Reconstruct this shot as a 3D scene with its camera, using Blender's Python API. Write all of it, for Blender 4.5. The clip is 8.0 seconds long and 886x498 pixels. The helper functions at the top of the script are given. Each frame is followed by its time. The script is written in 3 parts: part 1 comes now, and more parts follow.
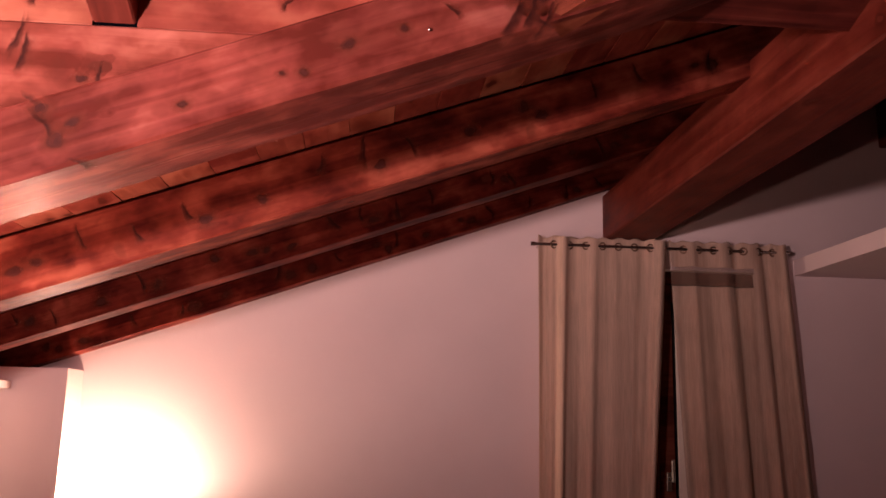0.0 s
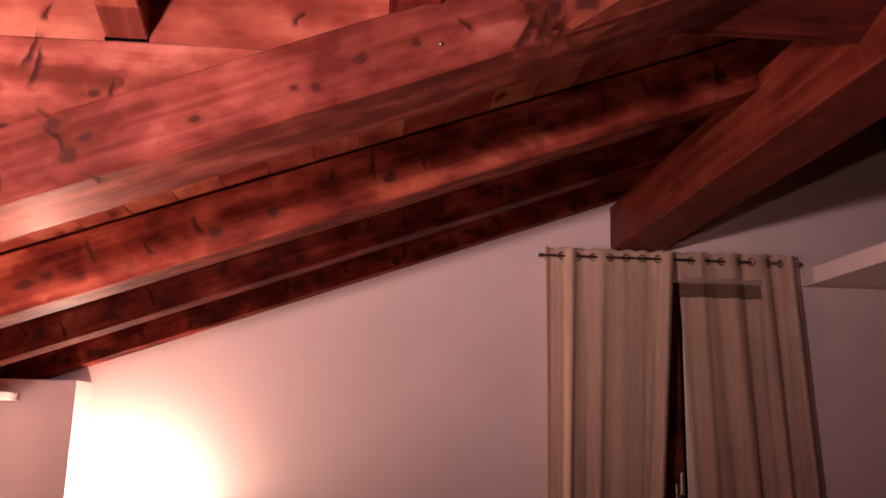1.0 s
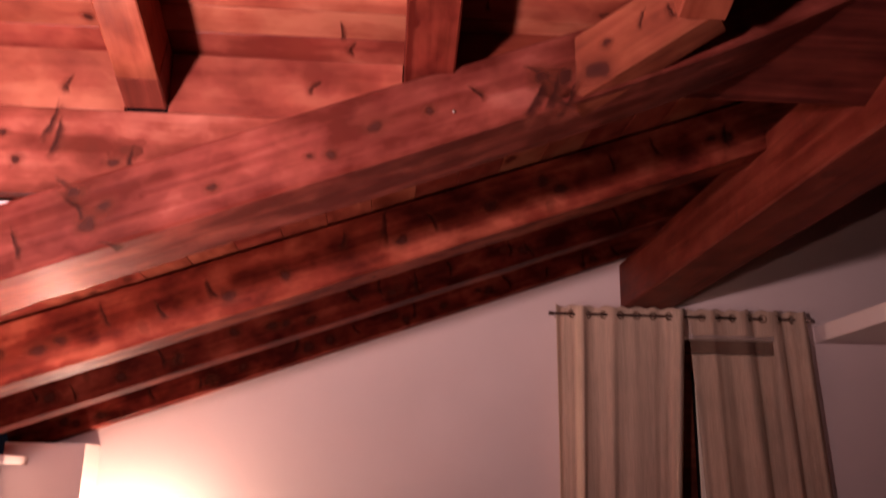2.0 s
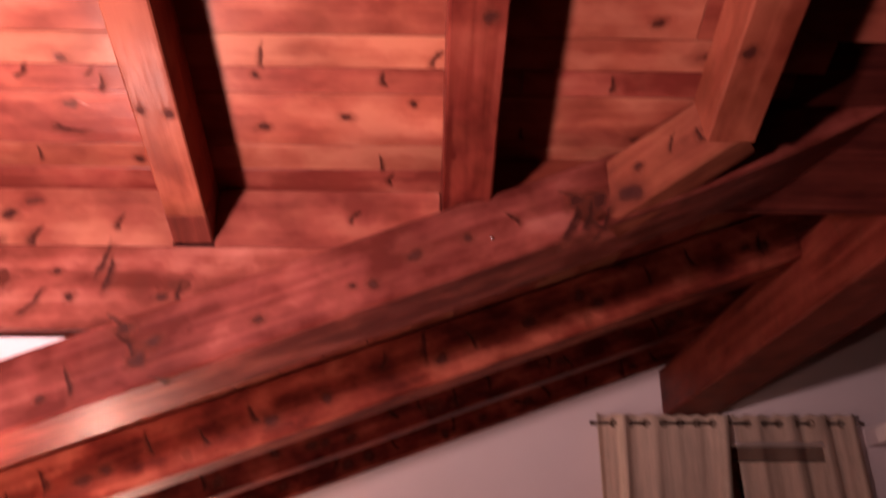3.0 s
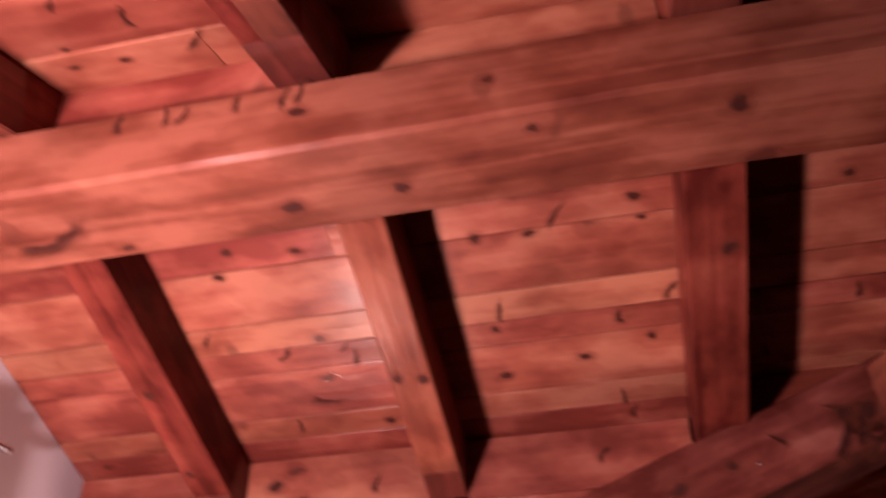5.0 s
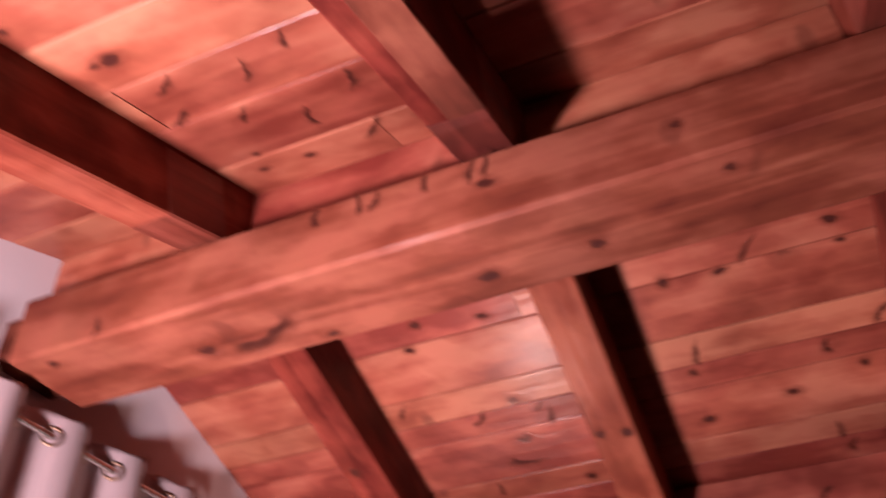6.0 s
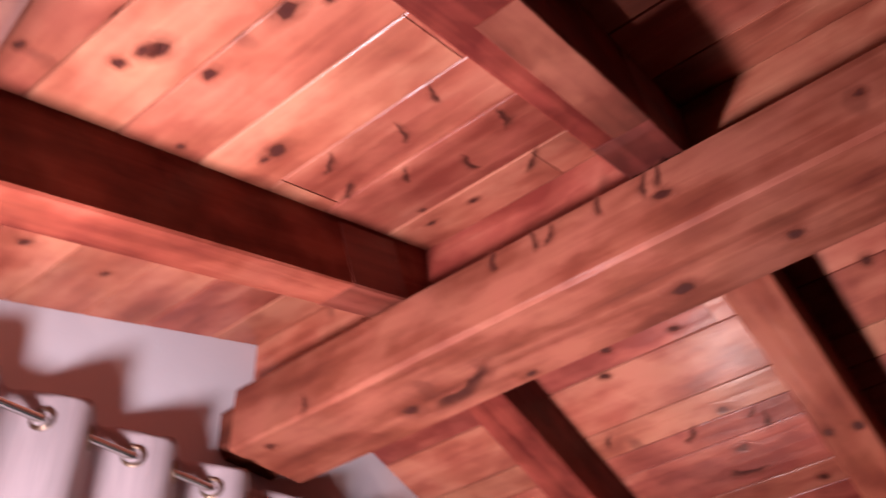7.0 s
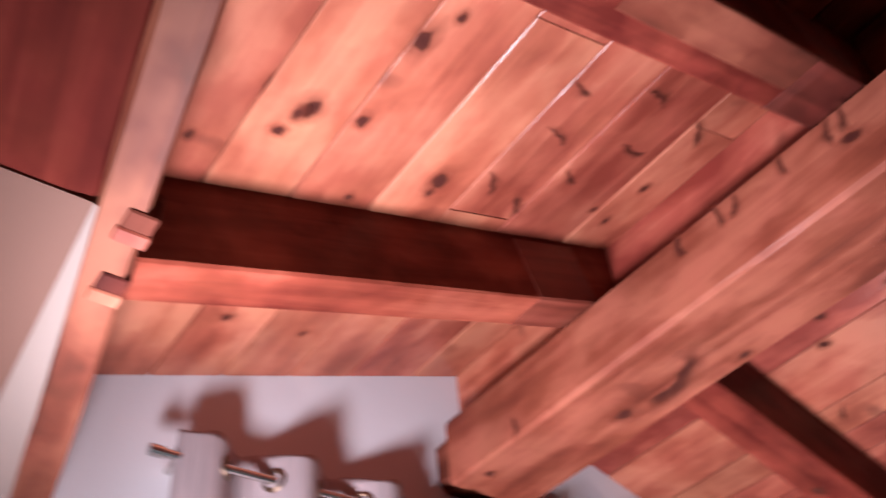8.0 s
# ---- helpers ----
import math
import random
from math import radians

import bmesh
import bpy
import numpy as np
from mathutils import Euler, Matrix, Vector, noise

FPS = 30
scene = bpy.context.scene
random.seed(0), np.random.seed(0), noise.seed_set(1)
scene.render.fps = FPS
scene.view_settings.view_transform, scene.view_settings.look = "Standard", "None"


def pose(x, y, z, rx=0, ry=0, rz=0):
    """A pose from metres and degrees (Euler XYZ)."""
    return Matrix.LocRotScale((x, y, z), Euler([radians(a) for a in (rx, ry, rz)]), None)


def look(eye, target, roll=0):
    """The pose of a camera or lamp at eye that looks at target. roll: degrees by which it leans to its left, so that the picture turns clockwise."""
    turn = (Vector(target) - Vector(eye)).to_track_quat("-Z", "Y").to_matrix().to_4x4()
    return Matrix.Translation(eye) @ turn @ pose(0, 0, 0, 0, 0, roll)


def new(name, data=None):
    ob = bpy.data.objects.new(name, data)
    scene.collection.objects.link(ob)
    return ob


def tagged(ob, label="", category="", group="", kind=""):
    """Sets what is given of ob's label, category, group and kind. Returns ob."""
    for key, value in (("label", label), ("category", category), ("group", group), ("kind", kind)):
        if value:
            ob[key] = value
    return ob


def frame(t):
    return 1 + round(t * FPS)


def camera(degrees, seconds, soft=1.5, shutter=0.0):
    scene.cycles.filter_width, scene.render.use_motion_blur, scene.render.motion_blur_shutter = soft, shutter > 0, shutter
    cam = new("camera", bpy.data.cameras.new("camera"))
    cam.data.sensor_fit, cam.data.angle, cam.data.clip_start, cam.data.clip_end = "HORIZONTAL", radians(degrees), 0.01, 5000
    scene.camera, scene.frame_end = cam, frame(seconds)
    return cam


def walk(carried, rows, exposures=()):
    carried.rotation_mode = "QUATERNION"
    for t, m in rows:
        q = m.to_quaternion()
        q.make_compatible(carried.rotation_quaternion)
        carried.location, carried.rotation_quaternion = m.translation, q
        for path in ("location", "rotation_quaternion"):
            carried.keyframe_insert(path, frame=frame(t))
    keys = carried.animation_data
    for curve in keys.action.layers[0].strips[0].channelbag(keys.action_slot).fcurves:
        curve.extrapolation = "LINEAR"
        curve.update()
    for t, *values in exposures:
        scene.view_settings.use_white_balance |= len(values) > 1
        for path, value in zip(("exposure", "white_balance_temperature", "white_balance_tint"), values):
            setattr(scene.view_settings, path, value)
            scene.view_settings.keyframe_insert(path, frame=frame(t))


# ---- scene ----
from mathutils.bvhtree import BVHTree

# The camera and its walk: seconds, place in metres, heading to the left, pitch up, lean (degrees)
cam = camera(54.4, 8.0, soft=1.6, shutter=0.95)
ROWS = [
    (0.0, 0.0000, 0.0000, 1.5500, -4.68, 10.87, 1.26),
    (0.5, -0.0015, -0.0029, 1.5503, -4.47, 11.03, 1.23),
    (1.0, -0.0159, -0.0000, 1.5580, -4.35, 11.53, 1.23),
    (2.5, -0.0439, -0.0329, 1.5967, -3.03, 18.17, 0.48),
    (3.0, -0.0597, -0.0577, 1.6219, -1.59, 21.86, -0.09),
    (3.5, -0.0909, -0.0799, 1.6415, 0.37, 25.90, -0.54),
    (4.0, -0.1296, -0.1083, 1.6640, 2.73, 29.79, -1.25),
    (4.5, -0.1635, -0.1263, 1.6835, 6.59, 33.06, -1.53),
    (6.0, -0.3062, -0.1953, 1.7212, 22.20, 38.62, -1.95),
    (6.5, -0.3352, -0.2130, 1.7406, 28.60, 39.92, -2.87),
    (7.0, -0.3568, -0.2205, 1.7513, 34.69, 40.93, -4.67),
    (7.5, -0.3730, -0.2145, 1.7575, 41.42, 42.03, -5.84),
    (8.0, -0.3825, -0.2164, 1.7624, 49.48, 43.15, -6.36),
]


def stand(x, y, z, yaw, pitch, roll):
    """The camera's pose from its place, heading, pitch and lean to the left."""
    return pose(x, y, z, 0, 0, yaw) @ pose(0, 0, 0, 90 + pitch, 0, 0) @ pose(0, 0, 0, 0, 0, roll)


TINTS = [(0.0, 0.70, 7100, 37), (3.0, 0.42, 6750, 34), (4.5, -0.04, 6150, 23), (6.0, -0.30, 5600, 11), (6.5, -0.34, 5250, 2), (8.0, -0.40, 4650, -14)]
walk(cam, [(t, stand(x, y, z, a, p, r)) for t, x, y, z, a, p, r in ROWS], TINTS)

# ---- world and lamps ----
world = bpy.data.worlds.new("night")
world.use_nodes = True
world.node_tree.nodes["Background"].inputs[0].default_value = (0.02, 0.02, 0.03, 1)
world.node_tree.nodes["Background"].inputs[1].default_value = 0.1
scene.world = world
scene.view_settings.exposure = 0.0
LAMP_A = (-1.24, -0.06, 1.73)   # uplight near the gable wall
LAMP_M = (-1.12, 1.97, 1.22)    # lamp below the wall plate
LAMP_B = (-1.24, 4.44, 1.08)    # uplight near the end wall of the wing


def bulb(place, watts, colour, radius):
    data = bpy.data.lights.new("bulb", "POINT")
    data.energy, data.color, data.shadow_soft_size = watts, colour, radius
    ob = new("bulb_light", data)
    ob.location = place
    return ob


bulb(LAMP_A, 46, (1.0, 0.77, 0.74), 0.09)
beam = bpy.data.lights.new("added_beam", "SPOT")     # spot added at the uplight's place to brighten the boards round the ridge
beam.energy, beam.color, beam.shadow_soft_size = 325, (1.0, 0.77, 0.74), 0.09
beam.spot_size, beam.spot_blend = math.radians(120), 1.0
new("added_spot", beam).matrix_world = look(LAMP_A, (-0.86, 0.98, 2.70))
bulb(LAMP_M, 66, (1.0, 0.66, 0.54), 0.06)
bulb(LAMP_B, 38, (1.0, 0.76, 0.56), 0.05)

# ---- materials ----


def nodes(name):
    m = bpy.data.materials.new(name)
    m.use_nodes = True
    t = m.node_tree
    return m, t, t.nodes, t.links, t.nodes["Principled BSDF"]


def ramp(n, stops, mode="LINEAR"):
    r = n.new("ShaderNodeValToRGB")
    r.color_ramp.interpolation = mode
    e = r.color_ramp.elements
    while len(e) < len(stops):
        e.new(0.5)
    for k, (p, c) in zip(e, stops):
        k.position, k.color = p, (*c, 1) if len(c) == 3 else c
    return r


def calc(n, l, op, a, b=None, clamp=False):
    m = n.new("ShaderNodeMath")
    m.operation, m.use_clamp = op, clamp
    for i, v in enumerate((a, b)):
        if v is None:
            continue
        if isinstance(v, (int, float)):
            m.inputs[i].default_value = v
        else:
            l.new(v, m.inputs[i])
    return m.outputs[0]


def wood(name, dark, mid, light, rough=0.38, knots=1.0, across=1.0, coat=0.25, gloss=0.3, smear=0.45, spread=0.175):
    """Varnished softwood: the grain runs along the piece's own x axis, with knots and blotches that differ piece by piece."""
    m, t, n, l, p = nodes(name)
    tc, oi, ge = n.new("ShaderNodeTexCoord"), n.new("ShaderNodeObjectInfo"), n.new("ShaderNodeNewGeometry")
    rnd = calc(n, l, "FRACT", calc(n, l, "ADD", oi.outputs["Random"], calc(n, l, "MULTIPLY", ge.outputs["Random Per Island"], 7.31)))
    off = n.new("ShaderNodeCombineXYZ")
    l.new(calc(n, l, "MULTIPLY", rnd, 37.0), off.inputs[0])
    l.new(calc(n, l, "MULTIPLY", rnd, 23.0), off.inputs[1])
    l.new(calc(n, l, "MULTIPLY", rnd, 11.0), off.inputs[2])
    add = n.new("ShaderNodeVectorMath")
    l.new(tc.outputs["Object"], add.inputs[0])
    l.new(off.outputs[0], add.inputs[1])
    # knots: some cells hold one, crooked and drawn out, with a smear of darker wood round it
    warp = n.new("ShaderNodeTexNoise")
    warp.inputs["Scale"].default_value, warp.inputs["Detail"].default_value = 14.0, 3.0
    l.new(add.outputs[0], warp.inputs["Vector"])
    wsub = n.new("ShaderNodeVectorMath")
    wsub.operation = "SUBTRACT"
    l.new(warp.outputs["Color"], wsub.inputs[0])
    wsub.inputs[1].default_value = (0.5, 0.5, 0.5)
    wmul = n.new("ShaderNodeVectorMath")
    wmul.operation = "SCALE"
    wmul.inputs["Scale"].default_value = 0.062
    l.new(wsub.outputs[0], wmul.inputs[0])
    wadd = n.new("ShaderNodeVectorMath")
    l.new(add.outputs[0], wadd.inputs[0])
    l.new(wmul.outputs[0], wadd.inputs[1])
    kmap = n.new("ShaderNodeMapping")
    kmap.inputs["Scale"].default_value = (4.6, 8.5 * across, 8.5 * across)
    l.new(wadd.outputs[0], kmap.inputs[0])
    vor = n.new("ShaderNodeTexVoronoi")
    vor.inputs["Scale"].default_value = 1.0
    l.new(kmap.outputs[0], vor.inputs["Vector"])
    dist = vor.outputs["Distance"]
    sep = n.new("ShaderNodeSeparateColor")
    l.new(vor.outputs["Color"], sep.inputs[0])
    has = calc(n, l, "GREATER_THAN", sep.outputs[0], 1.0 - 0.34 * knots)
    size = calc(n, l, "ADD", calc(n, l, "MULTIPLY", sep.outputs[1], 0.10), 0.05)
    rel = calc(n, l, "DIVIDE", dist, size)
    core = calc(n, l, "MULTIPLY", calc(n, l, "MULTIPLY", calc(n, l, "SUBTRACT", 1.25, rel, True), 3.6, True), has, True)
    halo = calc(n, l, "MULTIPLY", calc(n, l, "MULTIPLY", calc(n, l, "SUBTRACT", 2.4, rel, True), 0.45), has, True)
    # short dark flecks and checks, slanting across the grain
    fmap = n.new("ShaderNodeMapping")
    fmap.inputs["Rotation"].default_value = (0.4, 0.5, 0.7)
    fmap.inputs["Scale"].default_value = (13.0, 5.0, 6.5)
    l.new(wadd.outputs[0], fmap.inputs[0])
    fvor = n.new("ShaderNodeTexVoronoi")
    fvor.inputs["Scale"].default_value = 1.0
    l.new(fmap.outputs[0], fvor.inputs["Vector"])
    fsep = n.new("ShaderNodeSeparateColor")
    l.new(fvor.outputs["Color"], fsep.inputs[0])
    fleck = calc(n, l, "MULTIPLY", calc(n, l, "MULTIPLY", calc(n, l, "SUBTRACT", 0.26, fvor.outputs["Distance"], True), 8.0, True), calc(n, l, "GREATER_THAN", fsep.outputs[1], 0.86), True)
    core = calc(n, l, "MAXIMUM", core, calc(n, l, "MULTIPLY", fleck, 0.5))
    # grain, bent round the knots
    gmap = n.new("ShaderNodeMapping")
    gmap.inputs["Scale"].default_value = (1.6, 30.0, 30.0)
    l.new(add.outputs[0], gmap.inputs[0])
    bend = n.new("ShaderNodeVectorMath")
    l.new(gmap.outputs[0], bend.inputs[0])
    bv = n.new("ShaderNodeCombineXYZ")
    bd = calc(n, l, "MULTIPLY", halo, 1.1)
    l.new(bd, bv.inputs[1])
    l.new(bd, bv.inputs[2])
    l.new(bv.outputs[0], bend.inputs[1])
    grain = n.new("ShaderNodeTexNoise")
    grain.inputs["Scale"].default_value, grain.inputs["Detail"].default_value = 1.0, 6.0
    grain.inputs["Distortion"].default_value = 0.6
    l.new(bend.outputs[0], grain.inputs["Vector"])
    bmap = n.new("ShaderNodeMapping")
    bmap.inputs["Scale"].default_value = (5.0, 9.0, 9.0)
    l.new(wadd.outputs[0], bmap.inputs[0])
    blot = n.new("ShaderNodeTexNoise")
    blot.inputs["Scale"].default_value, blot.inputs["Detail"].default_value = 1.0, 3.0
    l.new(bmap.outputs[0], blot.inputs["Vector"])
    tone = calc(n, l, "ADD", calc(n, l, "MULTIPLY", grain.outputs["Fac"], 1.0 - smear), calc(n, l, "MULTIPLY", blot.outputs["Fac"], smear))
    tone = calc(n, l, "ADD", tone, calc(n, l, "MULTIPLY", calc(n, l, "SUBTRACT", rnd, 0.5), 0.17))
    cr = ramp(n, [(0.505 - spread, dark), (0.505, mid), (0.505 + spread, light)])
    l.new(tone, cr.inputs[0])
    mix1 = n.new("ShaderNodeMixRGB")
    mix1.inputs[2].default_value = (dark[0] * 0.75, dark[1] * 0.6, dark[2] * 0.55, 1)
    l.new(halo, mix1.inputs[0])
    hsv = n.new("ShaderNodeHueSaturation")
    l.new(calc(n, l, "ADD", calc(n, l, "MULTIPLY", calc(n, l, "ADD", rnd, warp.outputs["Fac"]), 0.009), 0.4935), hsv.inputs["Hue"])
    l.new(cr.outputs[0], hsv.inputs["Color"])
    pale = n.new("ShaderNodeTexNoise")
    pale.inputs["Scale"].default_value, pale.inputs["Detail"].default_value = 3.2, 2.0
    l.new(wadd.outputs[0], pale.inputs["Vector"])
    l.new(calc(n, l, "ADD", calc(n, l, "MULTIPLY", pale.outputs["Fac"], 1.0), 0.52), hsv.inputs["Value"])
    l.new(hsv.outputs[0], mix1.inputs[1])
    mix2 = n.new("ShaderNodeMixRGB")
    mix2.inputs[2].default_value = (0.080, 0.017, 0.010, 1)
    l.new(core, mix2.inputs[0])
    l.new(mix1.outputs[0], mix2.inputs[1])
    l.new(mix2.outputs[0], p.inputs["Base Color"])
    l.new(calc(n, l, "ADD", calc(n, l, "MULTIPLY", grain.outputs["Fac"], 0.16), rough - 0.08), p.inputs["Roughness"])
    p.inputs["Coat Weight"].default_value, p.inputs["Coat Roughness"].default_value = coat, 0.25
    p.inputs["Specular IOR Level"].default_value = gloss
    bump = n.new("ShaderNodeBump")
    bump.inputs["Strength"].default_value, bump.inputs["Distance"].default_value = 0.3, 0.006
    hgt = calc(n, l, "SUBTRACT", grain.outputs["Fac"], calc(n, l, "MULTIPLY", core, 0.15))
    l.new(hgt, bump.inputs["Height"])
    wave = n.new("ShaderNodeTexNoise")
    wave.inputs["Scale"].default_value, wave.inputs["Detail"].default_value = 1.0, 2.0
    wmap = n.new("ShaderNodeMapping")
    wmap.inputs["Scale"].default_value = (7.0, 16.0, 16.0)
    l.new(wadd.outputs[0], wmap.inputs[0])
    l.new(wmap.outputs[0], wave.inputs["Vector"])
    bump2 = n.new("ShaderNodeBump")
    bump2.inputs["Strength"].default_value, bump2.inputs["Distance"].default_value = 0.2, 0.006
    l.new(wave.outputs["Fac"], bump2.inputs["Height"])
    l.new(bump.outputs[0], bump2.inputs["Normal"])
    l.new(bump2.outputs[0], p.inputs["Normal"])
    l.new(bump2.outputs[0], p.inputs["Coat Normal"])
    return m


def plaster(name, colour, spread=0.04):
    m, t, n, l, p = nodes(name)
    tc = n.new("ShaderNodeTexCoord")
    big, fine = n.new("ShaderNodeTexNoise"), n.new("ShaderNodeTexNoise")
    big.inputs["Scale"].default_value, big.inputs["Detail"].default_value = 1.7, 4
    fine.inputs["Scale"].default_value, fine.inputs["Detail"].default_value = 90, 4
    for k in (big, fine):
        l.new(tc.outputs["Object"], k.inputs["Vector"])
    lo = tuple(c * (1 - 2 * spread) for c in colour)
    cr = ramp(n, [(0.3, lo), (0.7, colour)])
    l.new(big.outputs["Fac"], cr.inputs[0])
    l.new(cr.outputs[0], p.inputs["Base Color"])
    p.inputs["Roughness"].default_value = 0.85
    bump = n.new("ShaderNodeBump")
    bump.inputs["Strength"].default_value, bump.inputs["Distance"].default_value = 0.12, 0.003
    l.new(fine.outputs["Fac"], bump.inputs["Height"])
    l.new(bump.outputs[0], p.inputs["Normal"])
    return m


def cloth(name, colour, through_light, sheer=0.0):
    """Loosely woven curtain linen that lets some light through."""
    m, t, n, l, p = nodes(name)
    tc = n.new("ShaderNodeTexCoord")
    mp = n.new("ShaderNodeMapping")
    mp.inputs["Scale"].default_value = (240, 240, 9)
    l.new(tc.outputs["Object"], mp.inputs[0])
    warp = n.new("ShaderNodeTexNoise")
    warp.inputs["Scale"].default_value, warp.inputs["Detail"].default_value = 1.0, 3
    l.new(mp.outputs[0], warp.inputs["Vector"])
    big = n.new("ShaderNodeTexNoise")
    big.inputs["Scale"].default_value = 5
    l.new(tc.outputs["Object"], big.inputs["Vector"])
    band = n.new("ShaderNodeTexNoise")
    bmp = n.new("ShaderNodeMapping")
    bmp.inputs["Scale"].default_value = (22, 22, 0.5)
    l.new(tc.outputs["Object"], bmp.inputs[0])
    l.new(bmp.outputs[0], band.inputs["Vector"])
    band.inputs["Scale"].default_value = 1.0
    f = calc(n, l, "ADD", calc(n, l, "MULTIPLY", warp.outputs["Fac"], 0.4), calc(n, l, "MULTIPLY", big.outputs["Fac"], 0.2))
    f = calc(n, l, "ADD", f, calc(n, l, "MULTIPLY", band.outputs["Fac"], 0.4))
    cr = ramp(n, [(0.36, tuple(c * 0.66 for c in colour)), (0.62, colour)])
    l.new(f, cr.inputs[0])
    l.new(cr.outputs[0], p.inputs["Base Color"])
    p.inputs["Roughness"].default_value = 0.9
    p.inputs["Sheen Weight"].default_value = 0.15
    tl = n.new("ShaderNodeBsdfTranslucent")
    l.new(cr.outputs[0], tl.inputs[0])
    mx = n.new("ShaderNodeMixShader")
    mx.inputs[0].default_value = through_light
    l.new(p.outputs[0], mx.inputs[1])
    l.new(tl.outputs[0], mx.inputs[2])
    out = n["Material Output"]
    gap, weave = n.new("ShaderNodeBsdfTransparent"), n.new("ShaderNodeMixShader")
    weave.inputs[0].default_value = sheer
    l.new(mx.outputs[0], weave.inputs[1])
    l.new(gap.outputs[0], weave.inputs[2])
    l.new(weave.outputs[0], out.inputs[0])
    bump = n.new("ShaderNodeBump")
    bump.inputs["Strength"].default_value, bump.inputs["Distance"].default_value = 0.25, 0.002
    l.new(warp.outputs["Fac"], bump.inputs["Height"])
    l.new(bump.outputs[0], p.inputs["Normal"])
    return m


def metal(name, colour, rough):
    m, t, n, l, p = nodes(name)
    p.inputs["Metallic"].default_value = 1.0
    no = n.new("ShaderNodeTexNoise")
    no.inputs["Scale"].default_value = 60
    cr = ramp(n, [(0.3, tuple(c * 0.85 for c in colour)), (0.7, colour)])
    l.new(no.outputs["Fac"], cr.inputs[0])
    l.new(cr.outputs[0], p.inputs["Base Color"])
    p.inputs["Roughness"].default_value = rough
    return m


BEAM = wood("beam_pine", (0.068, 0.009, 0.006), (0.150, 0.026, 0.016), (0.245, 0.056, 0.035), 0.50, 0.8, 0.9, 0.09, 0.05, 0.66, 0.15)
AGED = wood("aged_pine", (0.040, 0.005, 0.004), (0.128, 0.020, 0.013), (0.25, 0.058, 0.036), 0.55, 0.8, 1.0, 0.03, 0.03, 0.70, 0.14)
# Ridge beam's browner pine, darkened to offset the strong lamplight on it.
RIDGE = wood("dimmed_ridge_pine", (0.066, 0.010, 0.007), (0.138, 0.028, 0.017), (0.225, 0.059, 0.038), 0.60, 0.7, 0.9, 0.03, 0.08, 0.65, 0.15)
# Purlins and gusset: the dark colour stands in for weak light on the purlins.
DEEP = wood("deep_red_pine", (0.042, 0.005, 0.004), (0.088, 0.012, 0.008), (0.135, 0.024, 0.016), 0.50, 0.8, 1.0, 0.0, 0.08, 0.5)
# Pine of principal rafter and plate, paled to paint in pink lamp sheen.
LIT_PINE = wood("lit_pink_pine", (0.090, 0.016, 0.010), (0.200, 0.047, 0.032), (0.340, 0.110, 0.078), 0.52, 0.8, 0.9, 0.07, 0.06, 0.68, 0.15)
PANEL = wood("panel_pine", (0.050, 0.007, 0.005), (0.105, 0.017, 0.011), (0.18, 0.036, 0.023), 0.75, 0.5, 1.0, 0.0, 0.02, 0.6)
JACK = wood("tan_pine", (0.085, 0.018, 0.010), (0.190, 0.046, 0.024), (0.300, 0.090, 0.048), 0.55, 0.7, 0.9, 0.1, 0.1, 0.6)
BOARD = wood("board_pine", (0.140, 0.024, 0.015), (0.230, 0.052, 0.032), (0.325, 0.100, 0.061), 0.48, 0.7, 0.9, 0.27, 0.15, 0.75, 0.145)
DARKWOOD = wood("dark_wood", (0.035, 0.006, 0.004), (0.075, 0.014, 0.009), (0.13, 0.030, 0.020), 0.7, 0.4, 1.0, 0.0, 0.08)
# Brown for walls out of view, chosen to cut bounced light.
LOW_BOUNCE = plaster("low_bounce_plaster", (0.16, 0.10, 0.08))
# White plaster with the pinkish cast of the lamplight put into its colour.
WHITE = plaster("white_plaster", (0.73, 0.60, 0.58))
# Beige darkened to brown in place of the soffit's weak light.
DIM_BEIGE = plaster("dim_beige_plaster", (0.135, 0.058, 0.038))
IVORY = plaster("ivory_paint", (0.70, 0.62, 0.52))
# The same white plaster, darkened to offset the lamp beside the gable wall.
DIMMED_WHITE = plaster("dimmed_white_plaster", (0.62, 0.52, 0.53))
# Pinkish white plaster, darkened to offset the lamp right below the band.
DIM_PINKISH = plaster("dim_pinkish_plaster", (0.24, 0.165, 0.14))
STAIN = wood("stained_pine", (0.06, 0.010, 0.007), (0.13, 0.022, 0.015), (0.20, 0.040, 0.028), 0.5, 0.6, 1.0, 0.08)
# Brown pine; on the fascia its darkness replaces weaker lamplight.
DIMMED_BROWN = wood("dimmed_brown_pine", (0.045, 0.009, 0.005), (0.115, 0.024, 0.014), (0.21, 0.060, 0.035), 0.6, 0.7, 1.0, 0.0, 0.15, 0.7)
LINEN = cloth("linen", (0.82, 0.61, 0.46), 0.25, 0.16)
THIN = cloth("thin_linen", (0.78, 0.57, 0.43), 0.25, 0.40)
SHEER = cloth("sheer_linen", (0.40, 0.27, 0.19), 0.2, 0.72)
VOILE = cloth("voile", (0.55, 0.39, 0.39), 0.4)
STEEL = metal("steel", (0.62, 0.58, 0.55), 0.25)
BRONZE = metal("bronze", (0.20, 0.12, 0.08), 0.4)
# Floor out of view, its brown kept very dark to limit bounced light.
FLOORING = wood("floor_boards", (0.05, 0.02, 0.012), (0.09, 0.04, 0.022), (0.14, 0.06, 0.035), 0.5, 0.5)
GLASS, _t, _n, _l, _p = nodes("night_glass")
_p.inputs["Base Color"].default_value = (0.01, 0.01, 0.012, 1)
